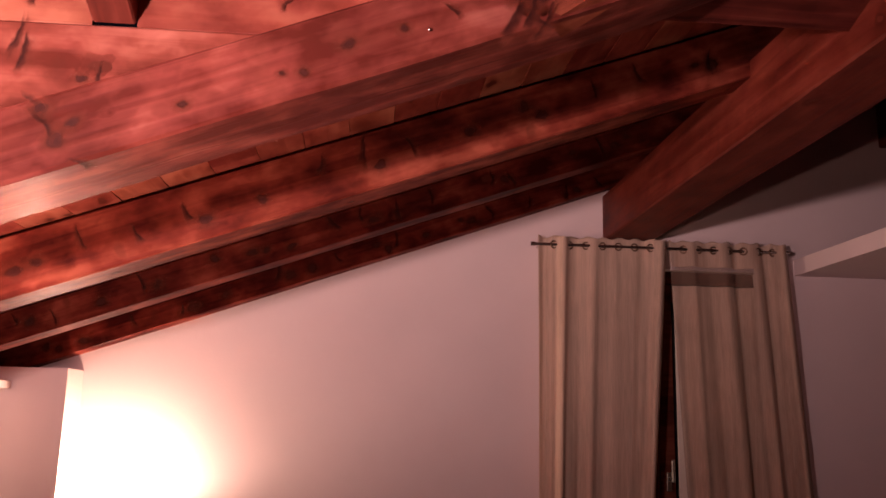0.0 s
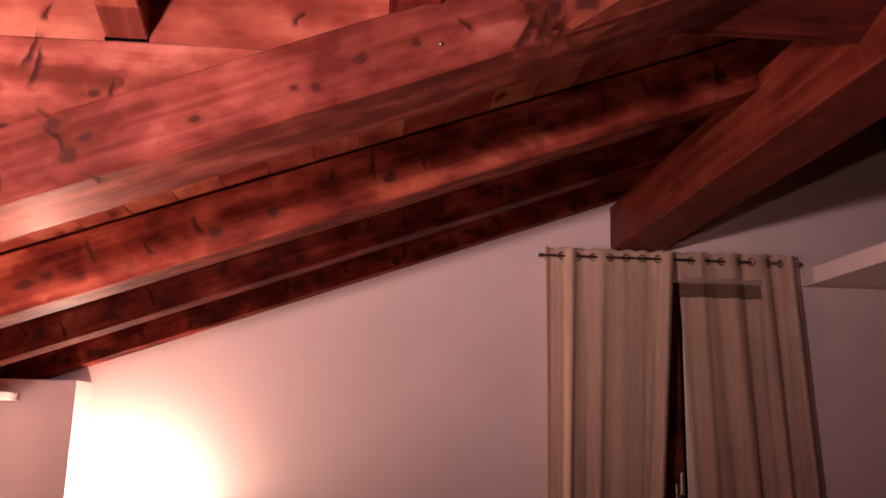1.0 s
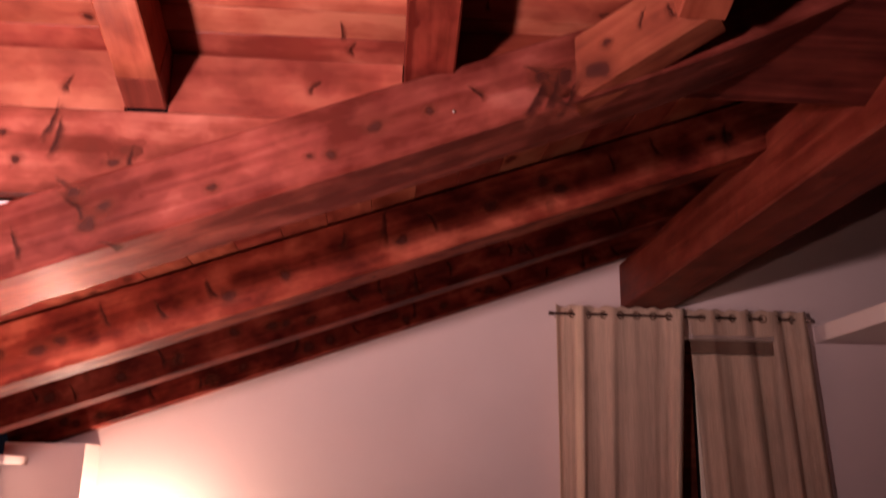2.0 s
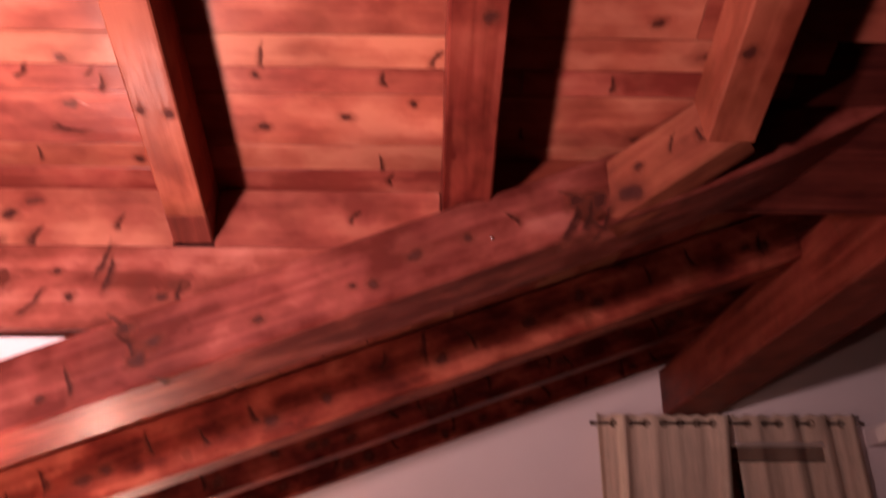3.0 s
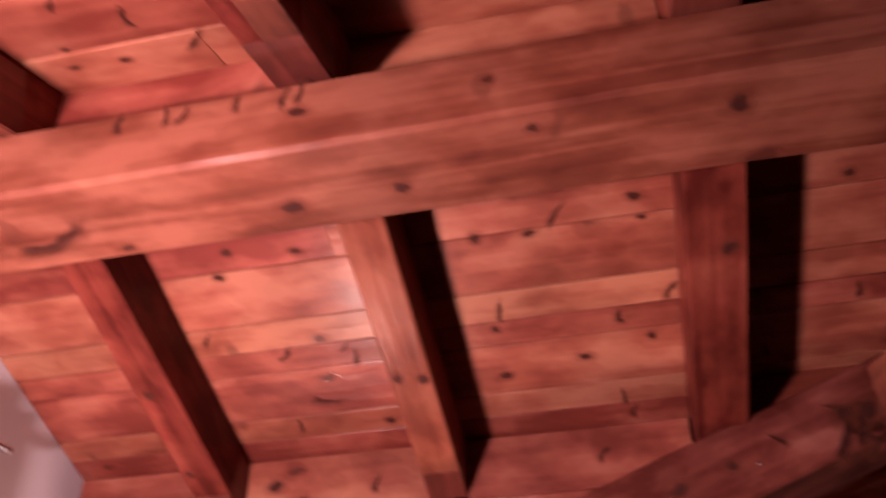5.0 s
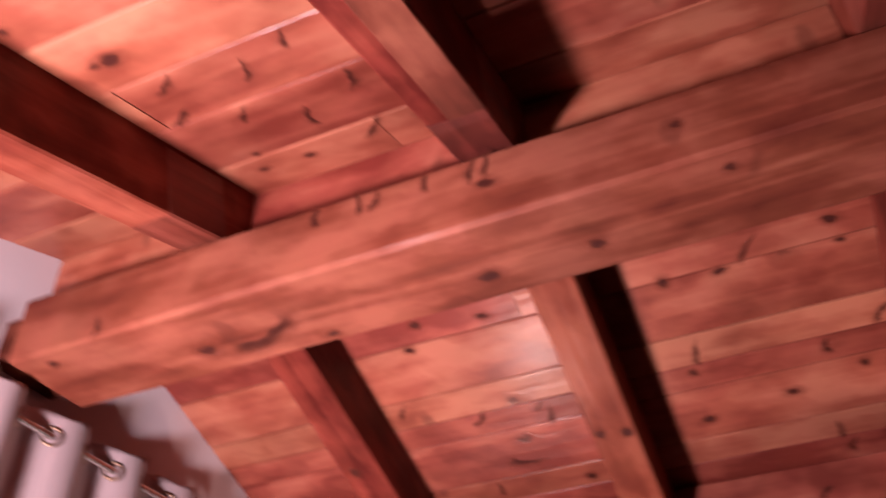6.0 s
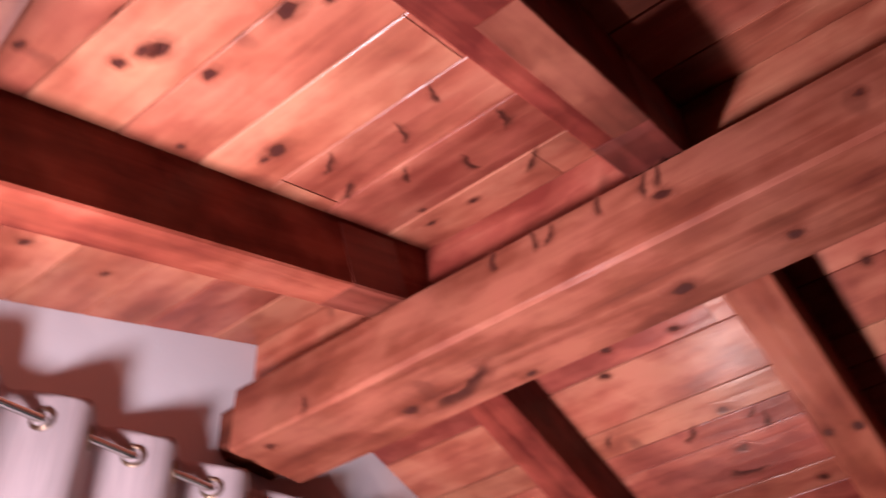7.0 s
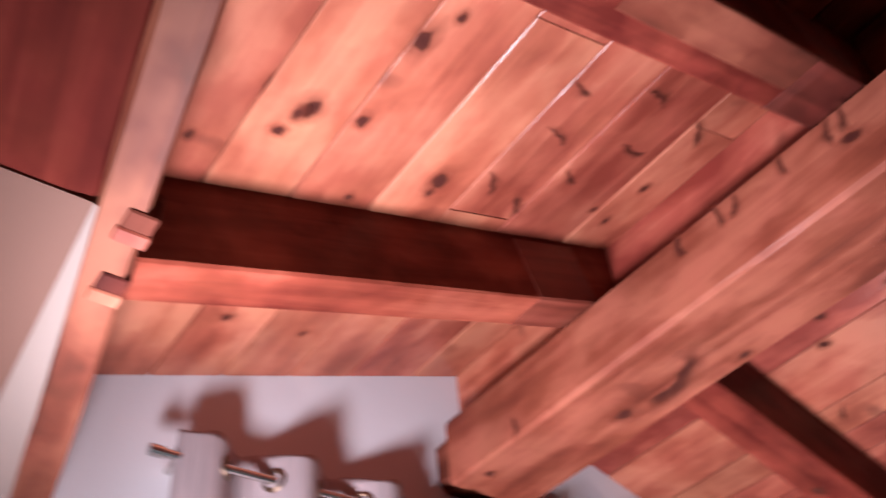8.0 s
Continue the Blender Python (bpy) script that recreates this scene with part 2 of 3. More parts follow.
_p.inputs["Roughness"].default_value = 0.05


def knot_wood(name, spike):
    """A knot cut across (a dark heart with a browner ring) or, as a spike, cut along: dark on one edge and smeared out on the other."""
    m, t, n, l, p = nodes(name)
    tc, oi = n.new("ShaderNodeTexCoord"), n.new("ShaderNodeObjectInfo")
    rag = n.new("ShaderNodeTexNoise")
    rag.noise_dimensions = "4D"
    rag.inputs["Scale"].default_value, rag.inputs["Detail"].default_value = (1.9 if spike else 1.5), 3.0
    l.new(tc.outputs["Object"], rag.inputs["Vector"])
    l.new(calc(n, l, "MULTIPLY", oi.outputs["Random"], 40.0), rag.inputs["W"])
    wob = n.new("ShaderNodeVectorMath")
    wob.operation = "SUBTRACT"
    l.new(rag.outputs["Color"], wob.inputs[0])
    wob.inputs[1].default_value = (0.5, 0.5, 0.5)
    far = n.new("ShaderNodeVectorMath")
    far.operation = "SCALE"
    far.inputs["Scale"].default_value = 0.7 if spike else 0.75
    l.new(wob.outputs[0], far.inputs[0])
    bent = n.new("ShaderNodeVectorMath")
    l.new(tc.outputs["Object"], bent.inputs[0])
    l.new(far.outputs[0], bent.inputs[1])
    sep = n.new("ShaderNodeSeparateXYZ")
    l.new(bent.outputs[0], sep.inputs[0])
    x, y = sep.outputs[0], sep.outputs[1]
    rr = calc(n, l, "SQRT", calc(n, l, "ADD", calc(n, l, "MULTIPLY", x, x), calc(n, l, "MULTIPLY", y, y)))
    # how dark: full at the heart or along the spike's edge
    if spike:
        edge = calc(n, l, "ADD", calc(n, l, "DIVIDE", y, calc(n, l, "SUBTRACT", 0.85, calc(n, l, "MULTIPLY", x, 0.55))), calc(n, l, "MULTIPLY", calc(n, l, "MULTIPLY", x, x), 0.5))
        side = ramp(n, [(0.36, (0, 0, 0)), (0.44, (1, 1, 1)), (0.56, (0.75, 0.75, 0.75)), (0.66, (0.30, 0.30, 0.30)), (0.9, (0, 0, 0))])
        l.new(calc(n, l, "ADD", calc(n, l, "MULTIPLY", edge, 0.5), 0.5), side.inputs[0])
        ends = ramp(n, [(0.45, (1, 1, 1)), (0.92, (0, 0, 0))])
        l.new(rr, ends.inputs[0])
        dark = calc(n, l, "MULTIPLY", side.outputs[0], ends.outputs[0])
    else:
        body = ramp(n, [(0.0, (0.95, 0.95, 0.95)), (0.26, (0.85, 0.85, 0.85)), (0.36, (0.42, 0.42, 0.42)), (0.55, (0.22, 0.22, 0.22)), (0.88, (0, 0, 0))])
        l.new(rr, body.inputs[0])
        dark = body.outputs[0]
    cr = ramp(n, [(0.15, (0.20, 0.042, 0.024)), (0.55, (0.10, 0.022, 0.013)), (0.95, (0.035, 0.008, 0.006))])
    l.new(dark, cr.inputs[0])
    l.new(cr.outputs[0], p.inputs["Base Color"])
    p.inputs["Roughness"].default_value, p.inputs["Specular IOR Level"].default_value = 0.6, 0.1
    fade = calc(n, l, "MULTIPLY", dark, 0.8 if spike else 1.1, True)
    clear, mx = n.new("ShaderNodeBsdfTransparent"), n.new("ShaderNodeMixShader")
    l.new(fade, mx.inputs[0])
    l.new(clear.outputs[0], mx.inputs[1])
    l.new(p.outputs[0], mx.inputs[2])
    l.new(mx.outputs[0], n["Material Output"].inputs[0])
    return m


KNOT, SPIKE = knot_wood("knot_wood", False), knot_wood("spike_knot_wood", True)

# ---- building blocks ----


def mesh_object(name, verts, faces, material, parent=None, smooth=False):
    me = bpy.data.meshes.new(name)
    me.from_pydata([tuple(v) for v in verts], [], faces)
    me.update()
    bm = bmesh.new()
    bm.from_mesh(me)
    bmesh.ops.recalc_face_normals(bm, faces=bm.faces)
    bm.to_mesh(me)
    bm.free()
    me.materials.append(material)
    if smooth:
        for f in me.polygons:
            f.use_smooth = True
    ob = new(name, me)
    if parent:
        ob.parent = parent
    return ob


def beam_mesh(length, width, depth, chamfer=0.006, wobble=0.0015, steps=24, seed=0, skew0=0.0, skew1=0.0):
    """A sawn timber along x from 0 to length: width across y, from z = 0 up to depth, with worn arrises and slightly uneven faces.
    skew0, skew1 slide the ends along x with the height, for cuts that are not square."""
    rng = random.Random(seed)
    h, c = width / 2, chamfer
    ring = [(-h + c, 0), (h - c, 0), (h, c), (h, depth - c), (h - c, depth), (-h + c, depth), (-h, depth - c), (-h, c)]
    verts, faces = [], []
    for i in range(steps + 1):
        u = i / steps
        for k, (y, z) in enumerate(ring):
            wy = wobble * noise.noise(Vector((u * length * 2.3, k // 2 * 3.1, seed * 7.7)))
            wz = wobble * noise.noise(Vector((u * length * 2.3, k // 2 * 5.3 + 40, seed * 3.3)))
            x = u * length + (skew0 * (1 - u) + skew1 * u) * (z / depth)
            verts.append((x, y + wy + rng.uniform(-0.0004, 0.0004), z + wz))
    for i in range(steps):
        for k in range(8):
            a, b = i * 8 + k, i * 8 + (k + 1) % 8
            faces.append((a, b, b + 8, a + 8))
    faces.append(tuple(range(7, -1, -1)))
    faces.append(tuple(range(steps * 8, steps * 8 + 8)))
    return verts, faces


def timber(name, start, end, width, depth, material, label, category, group="", seed=0, chamfer=0.006, skew0=0.0, skew1=0.0, wobble=0.0015, kind="", parent=None):
    """A beam whose underside's middle line runs from start to end; its sides stay upright."""
    a, b = Vector(start), Vector(end)
    d = b - a
    flat = math.hypot(d.x, d.y)
    v, f = beam_mesh(d.length, width, depth, chamfer, wobble, max(8, int(d.length * 10)), seed, skew0, skew1)
    ob = mesh_object(name, v, f, material, parent)
    ob.matrix_world = Matrix.Translation(a) @ Matrix.Rotation(math.atan2(d.y, d.x), 4, "Z") @ Matrix.Rotation(-math.atan2(d.z, flat), 4, "Y")
    if not parent:
        tagged(ob, label, category, group, kind)
    return ob


def box(name, lo, hi, material, parent=None, bevel=0.003):
    """A box between two corners with eased edges."""
    bm = bmesh.new()
    bmesh.ops.create_cube(bm, size=1)
    for v in bm.verts:
        v.co = Vector([(l + h) / 2 + c * (h - l) for c, l, h in zip(v.co, lo, hi)])
    if bevel:
        bmesh.ops.bevel(bm, geom=bm.edges[:], offset=bevel, segments=1, affect="EDGES")
    me = bpy.data.meshes.new(name)
    bm.to_mesh(me)
    bm.free()
    me.materials.append(material)
    ob = new(name, me)
    if parent:
        ob.parent = parent
    return ob


def prism(name, outline, axis, lo, hi, material, parent=None):
    """A slab: an outline in the plane across axis ('x': (y, z) points; 'y': (x, z) points; 'z': (x, y) points), from lo to hi."""
    def at(p, q):
        return {"x": (q, p[0], p[1]), "y": (p[0], q, p[1]), "z": (p[0], p[1], q)}[axis]
    n = len(outline)
    verts = [at(p, lo) for p in outline] + [at(p, hi) for p in outline]
    faces = [tuple(range(n)), tuple(range(2 * n - 1, n - 1, -1))] + [(i, (i + 1) % n, n + (i + 1) % n, n + i) for i in range(n)]
    return mesh_object(name, verts, faces, material, parent)


def lathe(name, profile, material, parent=None, turns=32):
    verts, faces = [], []
    for r, z in profile:
        for k in range(turns):
            a = 2 * math.pi * k / turns
            verts.append((r * math.cos(a), r * math.sin(a), z))
    for i in range(len(profile) - 1):
        for k in range(turns):
            faces.append((i * turns + k, i * turns + (k + 1) % turns, (i + 1) * turns + (k + 1) % turns, (i + 1) * turns + k))
    return mesh_object(name, verts, faces, material, parent, True)


# ---- the plan ----
SLOPE = 0.345                   # both roofs rise 0.345 in 1
YR, ZP = 0.908, 2.963           # main ridge: its line and the height at which the boards would meet
RDEPTH = 0.158                  # rafters hang this far (upright) below the boards
XW, YG, XE = -1.69, 4.62, 4.6   # gable wall, end wall of the wing, far wall behind
XS = -1.84                      # low side wall of the wing
SA, ZA = 0.357, 2.475           # wing roof: slope and the boards' height at x = 0


def zb(y):
    """Height of the boards of the main roof."""
    return ZP - SLOPE * abs(y - YR)


def za(x):
    return ZA + SA * x


# ---- floor and walls ----
floor = tagged(prism("floor", [(XS - 0.3, -3.2), (XE + 0.3, -3.2), (XE + 0.3, YG + 0.3), (XS - 0.3, YG + 0.3)], "z", -0.12, 0.0, FLOORING), "unseen brown wooden floor of the attic, darkened to cut bounce", "floor", kind="structure")
wall_west = prism("wall_west", [(-3.1, 0), (2.02, 0), (2.02, zb(2.02)), (YR, ZP + 0.02), (-3.1, zb(-3.1))], "x", XW - 0.3, XW, DIMMED_WHITE)
tagged(wall_west, "white plastered gable wall under the ridge", "wall", kind="structure")
wall_side = prism("wall_side", [(2.0, 0), (YG + 0.3, 0), (YG + 0.3, za(XS) - 0.16), (2.0, za(XS) - 0.16)], "x", XS - 0.3, XS, WHITE)
tagged(wall_side, "low white plastered side wall under the eaves", "wall", kind="structure")
DX0, DX1, DZ = 1.02, 2.16, 2.37  # the glazed door's opening
wall_north = prism("wall_north", [(XS, 0), (DX0, 0), (DX0, DZ), (DX1, DZ), (DX1, 0), (XE, 0), (XE, za(3.3) - 0.357 * (XE - 3.3)), (3.3, za(3.3)), (XS, za(XS))], "y", YG, YG + 0.3, WHITE)
tagged(wall_north, "white plastered end wall below a sloping roof", "wall", kind="structure")
# Two unseen walls that close the room, dark to hold bounce down.
wall_south = tagged(prism("wall_south", [(XW, 0), (XE, 0), (XE, zb(-3.1)), (XW, zb(-3.1))], "y", -3.4, -3.1, LOW_BOUNCE), "unseen wall, made brown to cut bounced light", "wall", kind="structure")
wall_east = tagged(prism("wall_east", [(-3.1, 0), (YG + 0.3, 0), (YG + 0.3, 3.7), (-3.1, 3.7)], "x", XE, XE + 0.3, LOW_BOUNCE), "unseen wall, made brown to cut bounced light", "wall", kind="structure")
pilaster = tagged(prism("wall_pilaster", [(XS, YG), (XS, YG - 0.24), (-1.462, YG - 0.24), (-1.462, YG)], "z", 0, za(-1.66) - 0.15, WHITE), "white plastered pier in the corner", "wall", kind="structure")


# ---- board ceilings: each board has its own edges, all of one ceiling in one mesh ----
def boards(name, rows, length_lo, length_hi, thick, seed, material=BOARD, chamfer=0.0028, ends={}, gap=0.0019):
    """Rows of boards along local x: rows are (lo, hi) across local y; undersides at z = 0. ends: where single rows stop short."""
    rng = random.Random(seed)
    verts, faces = [], []
    for row, (lo, hi) in enumerate(rows):
        stop = ends.get(row, length_hi)
        cuts = [length_lo]
        x = length_lo + rng.uniform(0.35, 2.6)
        while x < stop - 0.4:
            cuts.append(x)
            x += rng.uniform(1.7, 3.0)
        cuts.append(stop)
        for a, b in zip(cuts, cuts[1:]):
            dz = rng.uniform(-0.0012, 0.0012)
            g, c = gap, chamfer
            y0, y1, x0, x1 = lo + g, hi - g, a + 0.0008, b - 0.0008
            n = len(verts)
            prof = [(y0, thick), (y0, c + dz), (y0 + c, dz), (y1 - c, dz), (y1, c + dz), (y1, thick)]
            m = max(1, int((x1 - x0) / 0.25))
            for i in range(m + 1):
                xx = x0 + (x1 - x0) * i / m
                for y, z in prof:
                    verts.append((xx, y, z + (0.0012 * noise.noise(Vector((xx * 1.9, (lo + hi) * 9, seed))) if z < thick else 0)))
            for i in range(m):
                for k in range(5):
                    q = n + i * 6 + k
                    faces.append((q, q + 1, q + 7, q + 6))
            faces.append(tuple(n + k for k in range(6)))
            faces.append(tuple(n + m * 6 + k for k in reversed(range(6))))
    return mesh_object(name, verts, faces, material)


def rows_of(first, last, width):
    out, y = [], first
    while y < last - 0.01:
        out.append((y, min(y + width, last)))
        y += width
    return out


PITCH = math.atan(SLOPE)
CP = math.cos(PITCH)
# main roof, the side that falls away from the camera: local y runs down the slope from the ridge
ceiling_far = boards("ceiling_far", [(0.001, 0.1615), (0.1615, 0.322), (0.322, 0.4825), (0.4825, 0.643), (0.643, 0.732), (0.732, 0.8055), (0.8055, 0.968), (0.968, 1.050), (1.050, (2.10 - YR) / CP)], XW, 1.05, 0.02, 3, chamfer=0.0005, ends={4: 0.86, 5: 0.80, 6: 0.62, 7: 0.45, 8: 0.40})
ceiling_far.matrix_world = Matrix.Translation((0, YR, ZP)) @ Matrix.Rotation(-PITCH, 4, "X")
tagged(ceiling_far, "reddish varnished pine boards of the sloping ceiling", "ceiling", kind="structure")
ceiling_near = boards("ceiling_near", [(-0.150, -0.001), (-0.333, -0.150), (-0.480, -0.333), (-0.630, -0.480), (-0.775, -0.630)] + [(-b, -a) for a, b in rows_of(0.775, (YR + 3.1) / CP, 0.140)], XW, XE, 0.02, 8, chamfer=0.0010)
ceiling_near.matrix_world = Matrix.Translation((0, YR, ZP - 0.008)) @ Matrix.Rotation(PITCH, 4, "X")
tagged(ceiling_near, "pale reddish pine boards of the sloping ceiling", "ceiling", kind="structure")
# the wing's roof: boards run along y, local y points down the slope
AP = math.atan(SA)
ceiling_wing = boards("ceiling_wing", rows_of(0.0, (3.3 - XS) / math.cos(AP) + 0.1, 0.15), 0, YG - 2.13, 0.02, 5, chamfer=0.0008, gap=0.0007)
ceiling_wing.matrix_world = Matrix.Translation((3.3, 2.13, za(3.3))) @ Matrix((((0, -math.cos(AP), -math.sin(AP), 0), (1, 0, 0, 0), (0, -math.sin(AP), math.cos(AP), 0), (0, 0, 0, 1))))
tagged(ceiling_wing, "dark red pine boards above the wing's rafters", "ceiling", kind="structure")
# the roof's outer skin, so that no light leaks
skin = mesh_object("ceiling_backing", [(XW - 0.3, 2.10, zb(2.10) + 0.05), (XE, 2.10, zb(2.10) + 0.05), (XE, YR, ZP + 0.06), (XW - 0.3, YR, ZP + 0.06), (XE, -3.4, zb(-3.4) + 0.05), (XW - 0.3, -3.4, zb(-3.4) + 0.05),
                                       (XS - 0.3, 2.13, za(XS - 0.3) + 0.06), (3.3, 2.13, za(3.3) + 0.06), (3.3, YG + 0.3, za(3.3) + 0.06), (XS - 0.3, YG + 0.3, za(XS - 0.3) + 0.06), (XE + 0.3, 2.13, za(3.3) - 0.4), (XE + 0.3, YG + 0.3, za(3.3) - 0.4)],
                   [(0, 1, 2, 3), (3, 2, 4, 5), (6, 7, 8, 9), (7, 10, 11, 8)], DARKWOOD)
tagged(skin, "dark boarding over the ceiling", "ceiling", kind="structure")

# ---- timbers of the main roof ----


def stained_end(rafter, x0, length, width, depth):
    """The darker, older stain round a rafter's end."""
    e = 0.0012
    v, f = beam_mesh(length, width + 2 * e, depth - 0.012, 0.004, 0.0005, 6, 5)
    ob = mesh_object("stained_end", [(x + x0, y, z - e) for x, y, z in v], f, STAIN, rafter)
    ob["label"] = "dark stained rafter end"
    return ob


timber("beam_stub", (XW - 0.05, 0.905, 2.630), (-1.60, 0.905, 2.630), 0.175, 0.120, DARKWOOD, "dark tenon of the ridge beam in the wall", "beam", seed=12, chamfer=0.02)
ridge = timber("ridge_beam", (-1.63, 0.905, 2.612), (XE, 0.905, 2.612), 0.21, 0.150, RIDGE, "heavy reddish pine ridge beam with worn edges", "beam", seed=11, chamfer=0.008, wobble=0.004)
far_rafters = []
for k, (x, w) in enumerate(((-1.235, 0.098), (-0.630, 0.098), (0.049, 0.118), (0.630, 0.110))):
    end = 1.96 if k < 2 else (1.87 if k == 2 else 1.62)
    z0, z1 = zb(YR) - RDEPTH, zb(end) - RDEPTH
    ob = timber("rafter", (x, YR + 0.003, z0), (x, end, z1), w, RDEPTH * CP - 0.002, BEAM, "reddish pine rafter between ridge beam and wall plate", "rafter", "rafters of the main roof", 20 + k, 0.004, -SLOPE * RDEPTH * CP)
    far_rafters.append(ob)
    if k < 2:
        stained_end(ob, (end - YR - 0.003) / CP - 0.098, 0.098, w, RDEPTH * CP)
for k, (x, w) in enumerate(((-1.218, 0.088), (-0.631, 0.100), (0.03, 0.11), (0.66, 0.11), (1.3, 0.11))):
    ob = timber("rafter", (x, YR - 0.003, zb(YR - 0.003) - RDEPTH), (x, -3.05, zb(-3.05) - RDEPTH), w, RDEPTH * CP - 0.002, BEAM, "reddish pine rafter running down over the ridge beam", "rafter", "rafters of the main roof", 30 + k, 0.004, -SLOPE * RDEPTH * CP)
    stained_end(ob, 0.08, 0.165, w, RDEPTH * CP)
    if k == 1:
        v, f = beam_mesh(0.40, 0.062, 0.004, 0.0015, 0.001, 10, 8)
        patch = mesh_object("stained_patch", [(px + 0.246, py + 0.0185, pz - 0.0016) for px, py, pz in v], f, DIMMED_BROWN, ob)
        patch["label"] = "browner strip of worn varnish"
plate = timber("wall_plate", (XW, 2.03, 2.215), (-0.25, 2.03, 2.215), 0.16, 0.216, LIT_PINE, "reddish pine wall plate below the rafters", "beam", seed=41)
infills = []
for k, (a, b) in enumerate(((-1.685, -1.287), (-1.183, -0.682), (-0.578, -0.012))):
    infills.append(timber("infill_board", (a, 1.975, 2.434), (b, 1.975, 2.434), 0.022, zb(1.975) - 2.436, BOARD, "pale pine board closing the gap between rafters", "board", "boards between the rafters", 50 + k, 0.003))
for k, (a, b) in enumerate(((-1.685, -1.264), (-1.172, -0.683), (-0.579, -0.027), (0.087, 0.60))):
    timber("infill_board", (a, 0.900, 2.764), (b, 0.900, 2.764), 0.014, zb(0.900) - 2.774, BOARD, "orange pine board closing the gap above the ridge beam", "board", "boards above the ridge beam", 90 + k, 0.003)
infill = prism("wall_infill", [(XW, 1.85), (-0.62, 2.24), (-0.62, 2.206), (XW, 2.206)], "y", 2.0, 2.06, WHITE)
tagged(infill, "white plastered gusset below the wall plate", "wall", kind="structure")

# ---- main rafter between the two roofs, and what leans on it ----


def a1(x):
    return 1.817 - 0.0741 * x


A1W, A1D = 0.235, 0.172
A1X0, A1X1 = -1.80, 1.9
SL1 = 0.335


def a1z(x):
    return 2.268 + SL1 * x + 0.03 * max(0, x - 0.2)


main_rafter = timber("principal_rafter", (A1X0, a1(A1X0) + A1W / 2, a1z(A1X0)), (A1X1, a1(A1X1) + A1W / 2, a1z(A1X1)), A1W, A1D, LIT_PINE, "massive reddish pine principal rafter with cracks and knots", "rafter", seed=61, chamfer=0.008, wobble=0.004)
rise = main_rafter.matrix_world.inverted().to_3x3() @ Vector((0, 0, 1))
for vert in main_rafter.data.vertices:
    over = max(0.0, (main_rafter.matrix_world @ vert.co).x - 0.4)
    vert.co += rise * (0.11 * over * over)
crack = mesh_object("check", [(0.55 + 0.05 * i, 0.010 + 0.004 * math.sin(i * 1.3) + 0.003 * math.sin(i * 0.4) + sd * (0.0018 if 0 < i < 34 else 0.0), -0.0048) for sd in (-1, 1) for i in range(35)], [(i, i + 1, 36 + i, 35 + i) for i in range(34)], DARKWOOD, main_rafter)
crack["label"] = "long dark drying crack"
screw = lathe("screw", [(0.0, 0.003), (0.003, 0.002), (0.0045, 0.0)], STEEL, None, 12)
screw.matrix_world = Matrix.Translation((0.107, a1(0.107) - 0.006, 2.398)) @ Matrix.Rotation(math.radians(90), 4, "X")
tagged(screw, "small shiny steel screw head in the rafter", "screw")
filler = prism("gusset_board", [(0.11, a1z(0.11) + A1D), (0.40, a1z(0.40) + A1D), (0.55, a1z(0.55) + A1D), (0.55, 2.68), (0.11, 2.66)], "y", 1.86, 1.89, DEEP)
tagged(filler, "red pine board closing the gap above the principal rafter", "board")
jack = timber("jack_rafter", (0.40, 1.84, 2.43), (0.69, 1.655, 2.575), 0.10, 0.15, JACK, "short tan pine jack rafter on the principal rafter", "rafter", seed=63, chamfer=0.008)

# ---- timbers of the wing ----
wing_rafters, wing_timbers = [], []
for k, (y, z0, w, d) in enumerate(((2.708, 2.262, 0.15, 0.19), (3.72, 2.335, 0.13, 0.13), (4.52, 2.345, 0.15, 0.12))):
    wing_rafters.append((y, w, d, z0)) or wing_timbers.append(timber("wing_rafter", (-1.86, y + w / 2, z0 - SA * 1.86), (3.2, y + w / 2, z0 + SA * 3.2), w, d, AGED, "dark red pine rafter of the wing", "rafter", "rafters of the wing", 70 + k, 0.005))
# Purlins take the darkened pine in place of light falling off.
timber("purlin", (1.403, YG + 0.1, 2.518), (1.403, 1.5, 2.518), 0.262, 0.262, DEEP, "red pine purlin set into the end wall, darkened for weak light", "beam", "purlins of the wing", 81, 0.007)
timber("purlin", (3.06, YG + 0.1, 3.14), (3.06, 1.8, 3.14), 0.26, 0.28, DEEP, "red pine purlin set into the end wall, darkened for weak light", "beam", "purlins of the wing", 82, 0.007)
soffit = prism("soffit", [(2.37, 2.36), (XE, 2.36), (XE, 2.45), (2.37, 2.45)], "y", 2.2, YG, WHITE)
tagged(soffit, "white plastered soffit edge beside the curtains", "soffit", kind="structure")

# dark wall added high up to close the gap between the wing's roof and the main roof
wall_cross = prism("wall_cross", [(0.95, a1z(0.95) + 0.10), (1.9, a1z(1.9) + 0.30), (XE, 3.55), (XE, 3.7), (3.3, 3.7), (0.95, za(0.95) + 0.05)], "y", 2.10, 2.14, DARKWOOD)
tagged(wall_cross, "dark wall added to close the gap between the two roofs", "wall", kind="structure")


